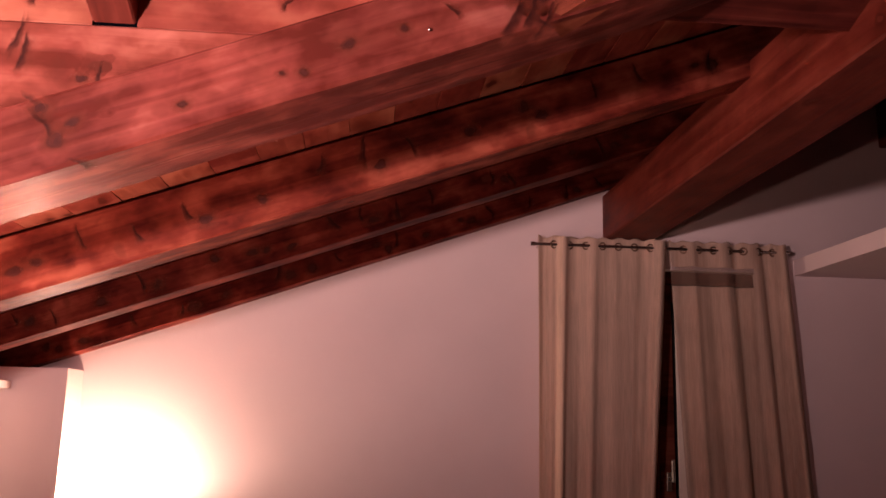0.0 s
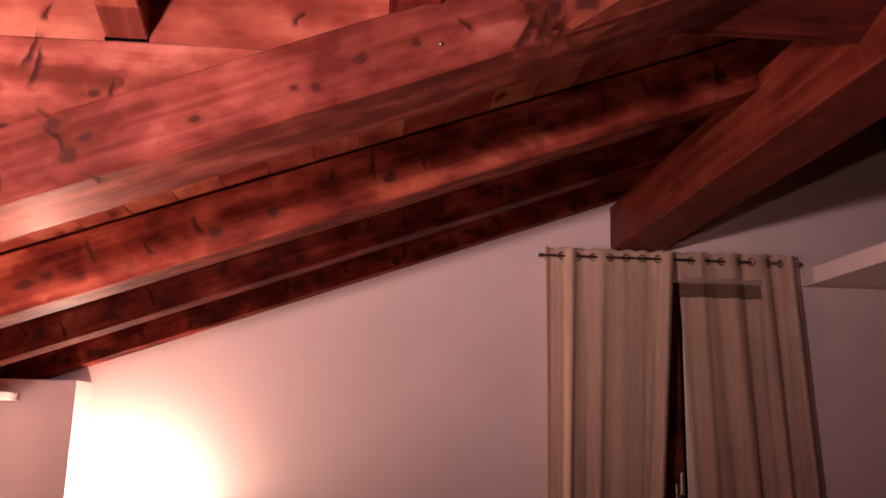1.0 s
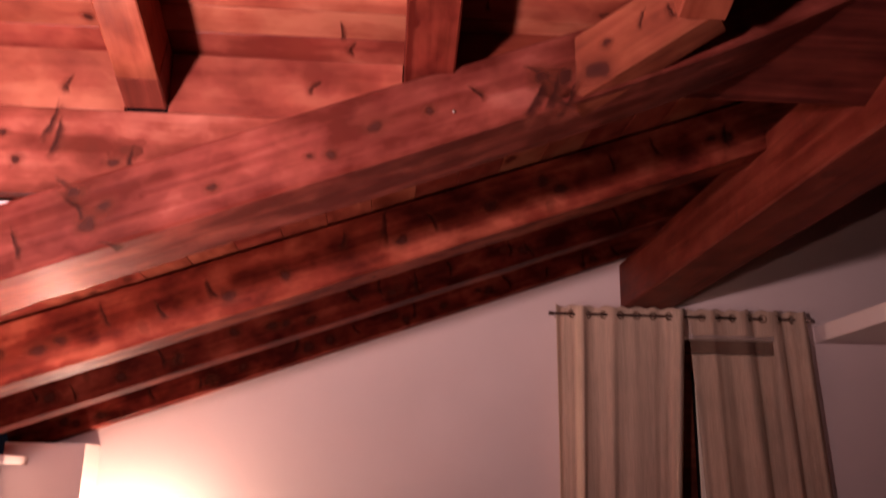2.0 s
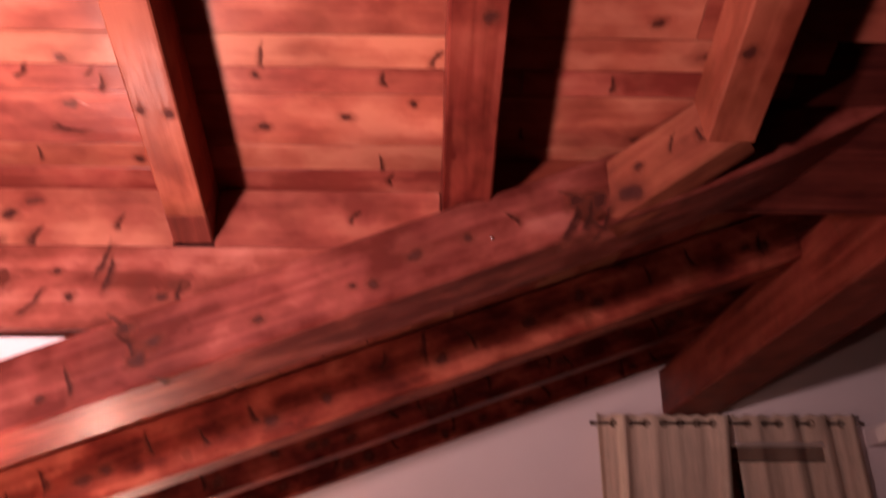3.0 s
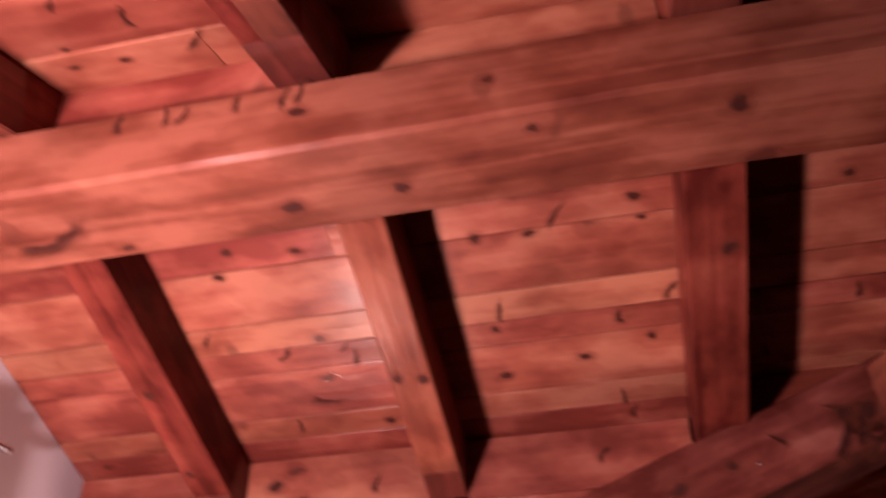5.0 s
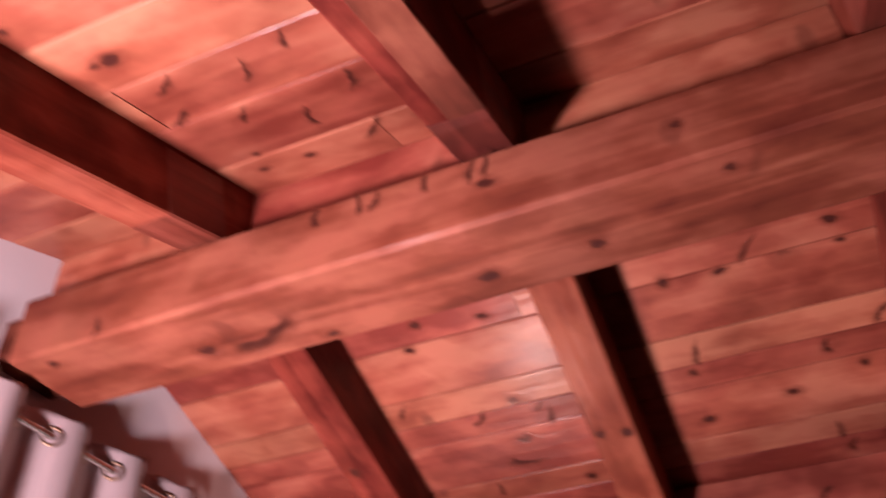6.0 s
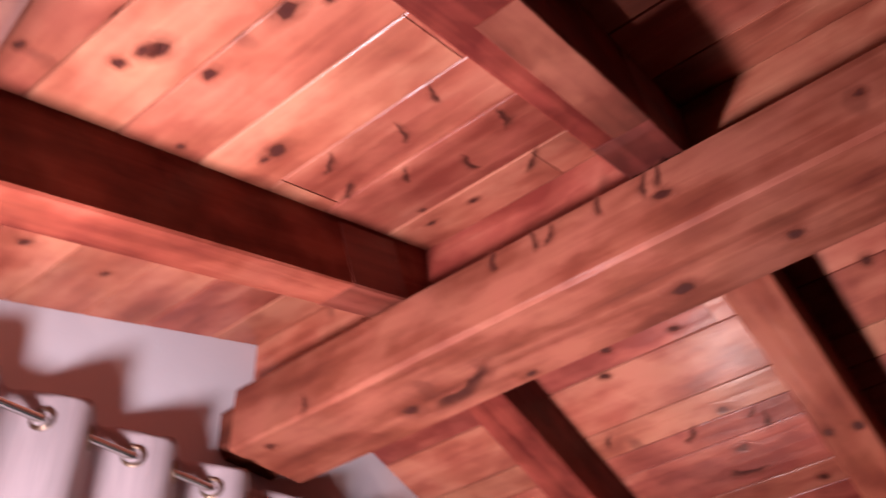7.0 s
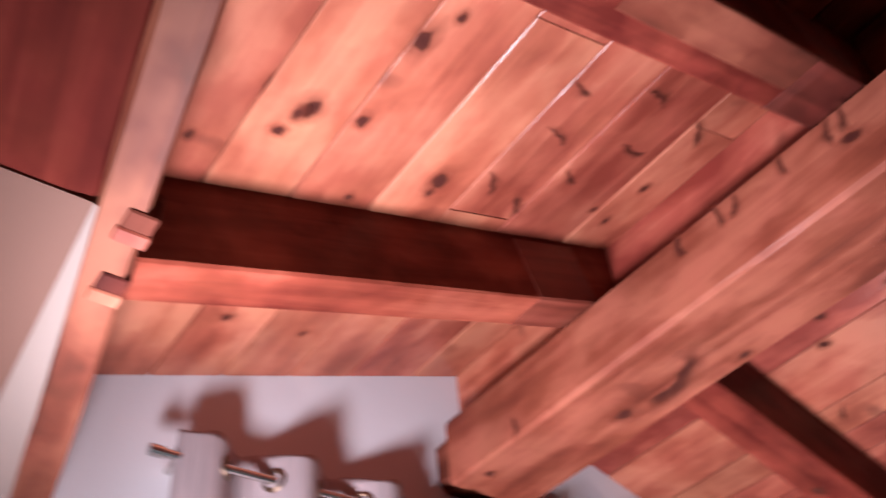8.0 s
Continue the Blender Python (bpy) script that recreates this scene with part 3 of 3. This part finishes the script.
# ---- glazed door behind the curtains ----
def glazed_door():
    top = tagged(new("door_1"), "dark wooden glazed double door behind curtains", "door", kind="structure")
    top.location = (DX0, YG + 0.06, 0)
    w = DX1 - DX0
    for name, lo, hi in (("door_frame", (0, 0, 0), (0.06, 0.08, DZ)), ("door_frame", (w - 0.06, 0, 0), (w, 0.08, DZ)), ("door_frame", (0.06, 0, DZ - 0.07), (w - 0.06, 0.08, DZ))):
        box(name, lo, hi, DARKWOOD, top)
    half = w / 2
    for side in (0, 1):
        a, b = (0.062, half - 0.002) if side == 0 else (half + 0.002, w - 0.062)
        leaf = new("door_leaf")
        leaf.parent = top
        for lo, hi in (((a, 0.01, 0.01), (a + 0.085, 0.06, DZ - 0.075)), ((b - 0.085, 0.01, 0.01), (b, 0.06, DZ - 0.075)), ((a + 0.085, 0.01, 0.01), (b - 0.085, 0.06, 0.22)), ((a + 0.085, 0.01, DZ - 0.17), (b - 0.085, 0.06, DZ - 0.075))):
            box("rail", lo, hi, DARKWOOD, leaf)
        box("pane", (a + 0.085, 0.03, 0.22), (b - 0.085, 0.036, DZ - 0.17), GLASS, leaf, 0)
    blind = box("blind", (half + 0.09, -0.03, 0.25), (w - 0.08, -0.022, DZ - 0.085), IVORY, top, 0.002)
    blind["label"] = "pale fabric blind on one leaf"
    handle = box("handle_plate", (half + 0.030, -0.012, 1.17), (half + 0.060, 0.008, 1.27), STEEL, top, 0.004)
    handle["label"] = "pale metal handle plate"
    box("handle", (half + 0.036, -0.06, 1.225), (half + 0.054, -0.012, 1.245), STEEL, top, 0.004)
    box("handle", (half + 0.036, -0.075, 1.22), (half + 0.056, -0.055, 1.34), STEEL, top, 0.006)
    return top


glazed_door()


# ---- curtains on grommets ----
def tube(name, a, b, radius, material, parent=None, sides=14):
    a, b = Vector(a), Vector(b)
    d = b - a
    q = d.to_track_quat("Z", "Y")
    verts, faces = [], []
    for end in (0.0, 1.0):
        for k in range(sides):
            t = 2 * math.pi * k / sides
            verts.append(a + d * end + q @ Vector((radius * math.cos(t), radius * math.sin(t), 0)))
    for k in range(sides):
        faces.append((k, (k + 1) % sides, sides + (k + 1) % sides, sides + k))
    faces += [tuple(range(sides)), tuple(range(2 * sides - 1, sides - 1, -1))]
    return mesh_object(name, verts, faces, material, parent)


def torus(name, centre, normal, major, minor, material, parent=None, n=16, m=6):
    q = Vector(normal).to_track_quat("Z", "Y")
    verts, faces = [], []
    for i in range(n):
        a = 2 * math.pi * i / n
        for j in range(m):
            b = 2 * math.pi * j / m
            r = major + minor * math.cos(b)
            verts.append(Vector(centre) + q @ Vector((r * math.cos(a), r * math.sin(a), minor * math.sin(b))))
    for i in range(n):
        for j in range(m):
            faces.append((i * m + j, ((i + 1) % n) * m + j, ((i + 1) % n) * m + (j + 1) % m, i * m + (j + 1) % m))
    return mesh_object(name, verts, faces, material, parent, True)


def curtain(along, depth, u0, u1, v0, z_rod, drop, waves, swing, material, label, u0_low, u1_low, seed, top=0.045, flip=1, group="", phase=0.0, crisp=0.0, band=None):
    """A panel hung on a rod by grommets. along, depth: axes of the rod and of the folds ('x' or 'y'); u0..u1 at the rod, u0_low..u1_low at the hem."""
    thing = tagged(new("curtain"), label, "curtain", group)
    rng = random.Random(seed)
    nu, nz = waves * 16, 46
    rough = 1.0 if material == VOILE else 1.7
    jit = [rough * rng.uniform(-0.25, 0.25) for _ in range(waves + 2)]
    amp = [max(0.12, 0.78 + rough * (rng.uniform(0.35, 1.2) - 0.78)) for _ in range(waves + 2)]

    def place(u, v, z):
        return (u, v, z) if along == "x" else (v, u, z)

    def fold(s, h):
        c = s * waves
        k = int(min(c, waves))
        a = amp[k] * (1 - (c - k)) + amp[min(k + 1, waves + 1)] * (c - k)
        j = jit[k] * (1 - (c - k)) + jit[min(k + 1, waves + 1)] * (c - k)
        w = math.sin(2 * math.pi * c + phase + j * h * 2.2)
        w = math.copysign(abs(w) ** (0.8 if crisp == 0 else 1.5), w) + crisp * math.sin(4 * math.pi * c + 5 * j + 3 * h) * (0.5 + 0.5 * h) + 0.5 * crisp * math.sin(7.3 * math.pi * c + seed + 2 * h) * h
        return swing * a * w * (1 + 0.35 * h) + 0.012 * h * math.sin(c * 9.1 + seed)

    z_top = z_rod + top
    verts, faces = [], []
    for i in range(nz + 1):
        h = (i / nz) ** 1.4
        z = z_top - drop * h
        lo, hi = u0 + (u0_low - u0) * h, u1 + (u1_low - u1) * h
        for k in range(nu + 1):
            s = k / nu
            u = lo + (hi - lo) * s + 0.004 * math.sin(s * 31 + h * 7 + seed) * h
            v = v0 + flip * fold(s, h)
            zz = z + (0.006 * math.sin(2 * math.pi * s * waves * 2 + seed) if i == 0 else 0)
            verts.append(place(u, v, zz))
    for i in range(nz):
        for k in range(nu):
            q = i * (nu + 1) + k
            faces.append((q, q + 1, q + nu + 2, q + nu + 1))
    body = mesh_object("fabric", verts, faces, material, thing, True)
    if band:                                                 # a stretch of single, sheer cloth below the heading
        body.data.materials.append(SHEER)
        for f in body.data.polygons:
            if band[0] < f.center.z < band[1] and f.center.x < band[2]:
                f.material_index = 1
    sol = body.modifiers.new("thickness", "SOLIDIFY")
    sol.thickness = 0.0016
    # the doubled heading band above the hem line, a little proud of the cloth
    for k in range(waves * 2):
        s = (k - phase / math.pi) / (waves * 2)
        if not 0.01 < s < 0.99:
            continue
        u, v = u0 + (u1 - u0) * s, v0 + flip * fold(s, 0)
        e = 0.004
        du, dv = (u1 - u0) * e, flip * (fold(s + e, 0) - fold(s - e, 0)) / 2
        nrm = Vector(place(-dv, du, 0)) if along == "x" else Vector(place(-dv, du, 0))
        torus("grommet", place(u, v0 + flip * fold(s, 0), z_rod), nrm if nrm.length else Vector((1, 0, 0)), 0.019, 0.005, BRONZE, thing)
    return thing


def rod(along, v, z, u0, u1, radius, material, label, wall_v):
    thing = tagged(new("curtain_rod"), label, "curtain rod")
    at = (lambda u: (u, v, z)) if along == "x" else (lambda u: (v, u, z))
    back = (lambda u: (u, wall_v, z)) if along == "x" else (lambda u: (wall_v, u, z))
    tube("pole", at(u0), at(u1), radius, material, thing)
    for u, sgn in ((u0, -1), (u1, 1)):
        tube("finial", at(u), at(u + sgn * 0.025), radius * 1.35, material, thing)
    for u in (u0 + 0.03, u1 - 0.03):
        tube("bracket", at(u), back(u), radius * 0.8, material, thing)
    return thing


rod("x", 4.525, 2.470, 0.872, 2.275, 0.009, STEEL, "thin metal curtain rod over the glazed door", YG)
curtain("x", "y", 0.885, 1.600, 4.525, 2.470, 2.44, 4, 0.026, LINEN, "beige linen curtain hung on grommets before the door", 0.905, 1.44, 1, group="curtains at the door", crisp=0.5)
curtain("x", "y", 1.615, 2.285, 4.525, 2.470, 2.44, 4, 0.026, THIN, "thin beige linen curtain drawn aside at its lower edge", 1.735, 2.44, 2, group="curtains at the door", crisp=0.5, band=(2.285, 2.36, 2.08))
rod("y", -1.634, 2.525, 0.205, 1.55, 0.008, STEEL, "shiny thin metal curtain rod on the gable wall", XW)
curtain("y", "x", 0.225, 1.50, -1.634, 2.525, 2.45, 7, 0.028, VOILE, "pale sheer curtain hung on metal grommets", 0.22, 1.50, 3, top=0.05)


# ---- uplights ----
def floor_lamp(place, label, rim=-0.03):
    thing = tagged(new("floor_lamp"), label, "floor lamp", "floor lamps")
    thing.location = (place[0], place[1], 0)
    z = place[2]
    lathe("base", [(0.0, 0.0), (0.13, 0.0), (0.13, 0.012), (0.02, 0.03), (0.0, 0.03)], BRONZE, thing)
    lathe("stem", [(0.012, 0.02), (0.012, z - 0.10)], BRONZE, thing, 16)
    lathe("bowl", [(0.012, z - 0.11), (0.06, z - 0.10), (0.11, z - 0.07), (0.135, z + rim), (0.132, z + rim), (0.106, z - 0.066), (0.06, z - 0.092), (0.0, z - 0.10)], BRONZE, thing)
    return thing


def added_trough(place, label):
    """An added, unseen trough that throws light up the wall; its front board shades the room."""
    thing = tagged(new("lamp_trough"), label, "wall lamp")
    thing.location = (XW, place[1], place[2])
    out = place[0] - XW
    front = out + 0.09
    box("shade_board", (front, -0.22, -0.09), (front + 0.012, 0.082, 0.042), BRONZE, thing)
    box("bottom_board", (0.002, -0.22, -0.102), (front, 0.22, -0.090), BRONZE, thing)
    lathe_bulb = lathe("socket", [(0.0, -0.09), (0.02, -0.09), (0.02, -0.05), (0.0, -0.05)], IVORY, thing, 16)
    lathe_bulb.location = (out, 0, 0)
    return thing


added_trough(LAMP_A, "unseen bronze trough added to shade the uplight by the gable wall")
# Lamp body out of view; its rim is raised to cut light onto the wing.
floor_lamp(LAMP_M, "slim bronze floor lamp, its bowl deepened to shade the wing", 0.055)
floor_lamp(LAMP_B, "slim bronze floor lamp with an upturned bowl", 0.0)

# ---- framed boarding beside the near slope ----
# Fascia colour is darkened to offset the lamp close underneath.
trim = timber("fascia_board", (XW, 0.033, 2.40), (1.6, -0.52, 2.40), 0.050, 0.10, DIMMED_BROWN, "pinkish pine fascia board with a wany edge, darkened for weak light", "board", seed=101, chamfer=0.004, wobble=0.006)
white_strip = prism("plaster_band", [(XW, -0.072), (XW, 0.006), (-1.03, -0.102), (-1.03, -0.106)], "z", 2.403, 2.50, DIM_PINKISH)
tagged(white_strip, "white plaster band beside the fascia board, darkened to offset lamplight", "plaster", kind="structure")
panel = tagged(new("boarded_panel"), "dark red-brown wooden panel of wide boards", "panel")
for k in range(5):
    timber("plank", (-1.04, -0.201 - 0.2 * k, 2.408), (1.6, -0.645 - 0.2 * k, 2.408), 0.198, 0.03, PANEL, "", "", seed=110 + k, parent=panel)
# The soffit's weak light is put into its dark colour.
beige = prism("plaster_soffit", [(XW, -0.040), (-1.03, -0.080), (-1.03, -1.4), (XW, -1.4)], "z", 2.405, 2.45, DIM_BEIGE)
tagged(beige, "beige plastered soffit beside the panel, colour darkened for weak light", "soffit", kind="structure")
for x in (-1.145, -1.043):
    blk = tagged(new("wooden_block"), "small notched pine block on the fascia board", "block", "blocks on the fascia board")
    blk.location = (x, -0.050 - 0.10 * (x + 1.15), 2.392)
    box("block_body", (-0.016, -0.018, 0), (0.006, 0.018, 0.012), BOARD, blk, 0.002)
    box("block_back", (0.006, -0.016, 0.001), (0.034, 0.016, 0.040), DARKWOOD, blk, 0.002)
ledge = box("eaves_ledge", (XS, 4.10, 1.628), (-1.72, 4.378, 1.668), WHITE, None, 0.004)
tagged(ledge, "white ledge below the rafter ends", "ledge", kind="structure")

# ---- knots that stand out in the timbers and boards ----


def disc(name, material):
    me = bpy.data.meshes.new(name)
    me.from_pydata([(0, 0, 0.0)] + [(math.cos(a * math.pi / 8), math.sin(a * math.pi / 8), 0.0) for a in range(16)], [], [(0, 1 + a, 1 + (a + 1) % 16) for a in range(16)])
    me.materials.append(material)
    return me


ROUND_KNOT, SPIKE_KNOT = disc("knot", KNOT), disc("spike_knot", SPIKE)
knot_rng = random.Random(17)


def knots(parent, places, lo, hi, lift=0.0012, spikes=0.0, slant=1.3):
    """Knots as thin insets on a timber's surface nearest to each place: round ones along the grain, and a share of spikes slanting across it."""
    bpy.context.view_layer.update()
    me = parent.data
    tree = BVHTree.FromPolygons([v.co for v in me.vertices], [tuple(p.vertices) for p in me.polygons])
    back = parent.matrix_world.inverted()
    for place in places:
        co, normal, _, _ = tree.find_nearest(back @ Vector(place))
        eye_side = (back @ Vector((-0.3, -0.1, 1.6))) - co
        if normal.dot(eye_side) < 0:
            normal = -normal
        r = knot_rng.uniform(lo, hi)
        spike = knot_rng.random() < spikes
        stretch = knot_rng.uniform(1.1, 2.1) if spike else knot_rng.uniform(0.9, 1.7)
        turn = slant + knot_rng.uniform(-0.45, 0.45) if spike else knot_rng.uniform(-0.3, 0.3)
        grain = (Vector((1, 0, 0)) - normal * normal.x).normalized()
        across = normal.cross(grain)
        frame_m = Matrix((grain, across, normal)).transposed().to_4x4()
        ob = new("knot", SPIKE_KNOT if spike else ROUND_KNOT)
        ob.parent = parent
        flip = knot_rng.choice((-1, 1)) if spike else 1
        ob.matrix_local = Matrix.Translation(co + normal * lift) @ frame_m @ Matrix.Rotation(turn, 4, "Z") @ Matrix.Diagonal((r * stretch ** 0.5 * 1.25, flip * r / stretch ** 0.5 * 1.25, 1, 1))


def on_slope(ceiling, spots):
    return [ceiling.matrix_world @ Vector((u, v, 0)) for u, v in spots]


bpy.context.view_layer.update()
knots(ceiling_far, on_slope(ceiling_far, [(-0.84, 0.451), (-0.09, 0.436), (-0.08, 0.49), (-0.32, 0.493), (-0.08, 0.832), (-0.24, 0.874), (-0.44, 0.908), (-0.76, 1.018), (-1.0, 0.429), (-0.44, 0.485), (0.54, 0.44), (-0.34, 0.387), (-1.04, 0.493), (-0.44, 0.753), (0.34, 0.456), (0.45, 0.60)]), 0.014, 0.026)
knots(ceiling_far, on_slope(ceiling_far, [(-0.15, 0.762), (-0.81, 0.75), (-0.16, 1.025), (-0.14, 1.08), (-1.0, 1.004), (0.18, 0.922), (-0.26, 0.454), (-0.96, 0.749), (0.38, 0.77), (-0.42, 0.70), (-1.14, 0.674), (-0.03, 0.70), (-0.79, 0.785)]), 0.018, 0.030, spikes=1.0)
knots(ceiling_far, on_slope(ceiling_far, [(-0.90, 0.925)]), 0.042, 0.044, spikes=1.0, slant=-0.5)
knots(ceiling_near, on_slope(ceiling_near, [(-0.85, -0.76), (-1.0, -0.843), (-1.08, -0.551)]), 0.032, 0.036)
knots(ceiling_near, on_slope(ceiling_near, [(-1.015, -0.853), (-1.05, -0.863), (-1.0, -0.757), (-1.15, -0.682), (-1.11, -0.55), (-0.98, -0.916), (-1.09, -0.972), (-1.09, -0.104), (-1.07, -0.165), (-0.80, -0.734), (-1.49, -0.72), (-1.53, -0.541), (-0.99, -0.10)]), 0.013, 0.020)
knots(ceiling_near, on_slope(ceiling_near, [(-1.06, -0.445), (-0.84, -0.45), (-0.93, -0.41), (-0.80, -0.291), (-0.92, -0.224), (-0.84, -0.12), (-1.01, -0.30), (-1.10, -0.35)]), 0.020, 0.034, spikes=1.0, slant=1.0)
knots(ridge, [(-0.684, 0.94, 2.6), (0.05, 0.86, 2.6), (-1.257, 0.93, 2.6)], 0.034, 0.042, 0.0015)
knots(ridge, [(-0.49, 0.93, 2.6), (-0.26, 0.84, 2.6), (-1.013, 0.98, 2.6), (-0.63, 0.79, 2.69), (-0.32, 0.79, 2.69), (-1.554, 0.843, 2.6)], 0.014, 0.024, 0.0015)
knots(ridge, [(-1.418, 0.79, 2.634), (-0.743, 0.79, 2.735), (-0.836, 0.79, 2.73), (-0.87, 0.79, 2.735), (-0.96, 0.79, 2.735), (-0.63, 0.79, 2.735), (-0.66, 0.79, 2.73)], 0.018, 0.028, 0.0015, 1.0)
knots(ridge, [(-1.13, 0.94, 2.6)], 0.075, 0.080, 0.0014, 1.0, 0.1)
knots(main_rafter, [(x, a1(x), z) for x, z in ((-0.70, 2.12), (-0.67, 2.16), (-0.74, 2.19), (0.35, 2.47), (-0.07, 2.36))], 0.034, 0.046, 0.0015)
knots(main_rafter, [(x, a1(x), z) for x, z in ((-0.75, 2.20), (-0.73, 2.16), (0.31, 2.50), (0.35, 2.43), (-0.63, 2.05), (-0.85, 2.07), (0.16, 2.45))], 0.026, 0.042, 0.0015, 1.0, 2.0)
knots(main_rafter, [(x, a1(x), z) for x, z in ((-0.91, 2.03), (-0.43, 2.21), (-0.217, 2.287), (-0.17, 2.29), (0.05, 2.40))], 0.014, 0.026, 0.0015)
knots(far_rafters[2], [(0.07, 1.32, zb(1.32) - 0.17), (0.03, 1.84, zb(1.84) - 0.17)], 0.026, 0.032)
knots(far_rafters[1], [(-0.60, 1.56, zb(1.56) - 0.17), (-0.66, 1.55, zb(1.55) - 0.17)], 0.016, 0.024)
knots(far_rafters[0], [(-1.25, 1.51, zb(1.51) - 0.17), (-1.26, 1.78, zb(1.78) - 0.17)], 0.014, 0.02)
knots(plate, [(-0.84, 1.95, 2.39), (-0.82, 1.95, 2.35), (-1.13, 1.95, 2.40), (-1.11, 1.95, 2.27), (-1.0, 1.95, 2.275), (-0.65, 1.95, 2.29)], 0.034, 0.050, 0.0012, 1.0, 1.2)
knots(plate, [(-0.91, 1.95, 2.293), (-0.688, 1.95, 2.297), (-0.95, 1.95, 2.36)], 0.016, 0.026)
for ob, spots in zip(infills, (((-1.5, 1.95, 2.50),), ((-1.10, 1.95, 2.52), (-0.823, 1.95, 2.50), (-1.03, 1.95, 2.46)), ((-0.23, 1.95, 2.52), (-0.12, 1.95, 2.45)))):
    knots(ob, spots, 0.024, 0.040, 0.0012, 0.7)
for (y, w, d, z0), ob in zip(wing_rafters, wing_timbers):
    spots = [-1.55 + 0.17 * i + knot_rng.uniform(-0.08, 0.08) for i in range(17)]
    knots(ob, [(x, y - 0.01, z0 + SA * x + knot_rng.uniform(0.35, 0.75) * d) for x in spots], 0.028, 0.050, 0.0015, 0.7, 1.5)
    knots(ob, [(x + 0.06, y - 0.01, z0 + SA * x + knot_rng.uniform(0.45, 0.65) * d) for x in spots[::3]], 0.034, 0.050, 0.0013)
    knots(ob, [(x + 0.1, y + w * 0.5, z0 + SA * x + 0.03) for x in spots[::4]], 0.012, 0.022, 0.0015)
knots(jack, [(0.44, 1.77, 2.50)], 0.055, 0.058, 0.0015)
knots(jack, [(0.52, 1.70, 2.60), (0.58, 1.67, 2.60), (0.46, 1.76, 2.56)], 0.018, 0.026, 0.0015, 0.5)
knots(main_rafter, [(x, a1(x), z) for x, z in ((0.31, 2.49), (0.36, 2.49), (0.34, 2.45), (0.37, 2.42), (0.30, 2.43))], 0.04, 0.06, 0.0016, 0.6, 0.9)
knots(far_rafters[3], [(0.60, 1.40, zb(1.40) - 0.14), (0.60, 1.15, zb(1.15) - 0.12)], 0.026, 0.034, 0.0015)
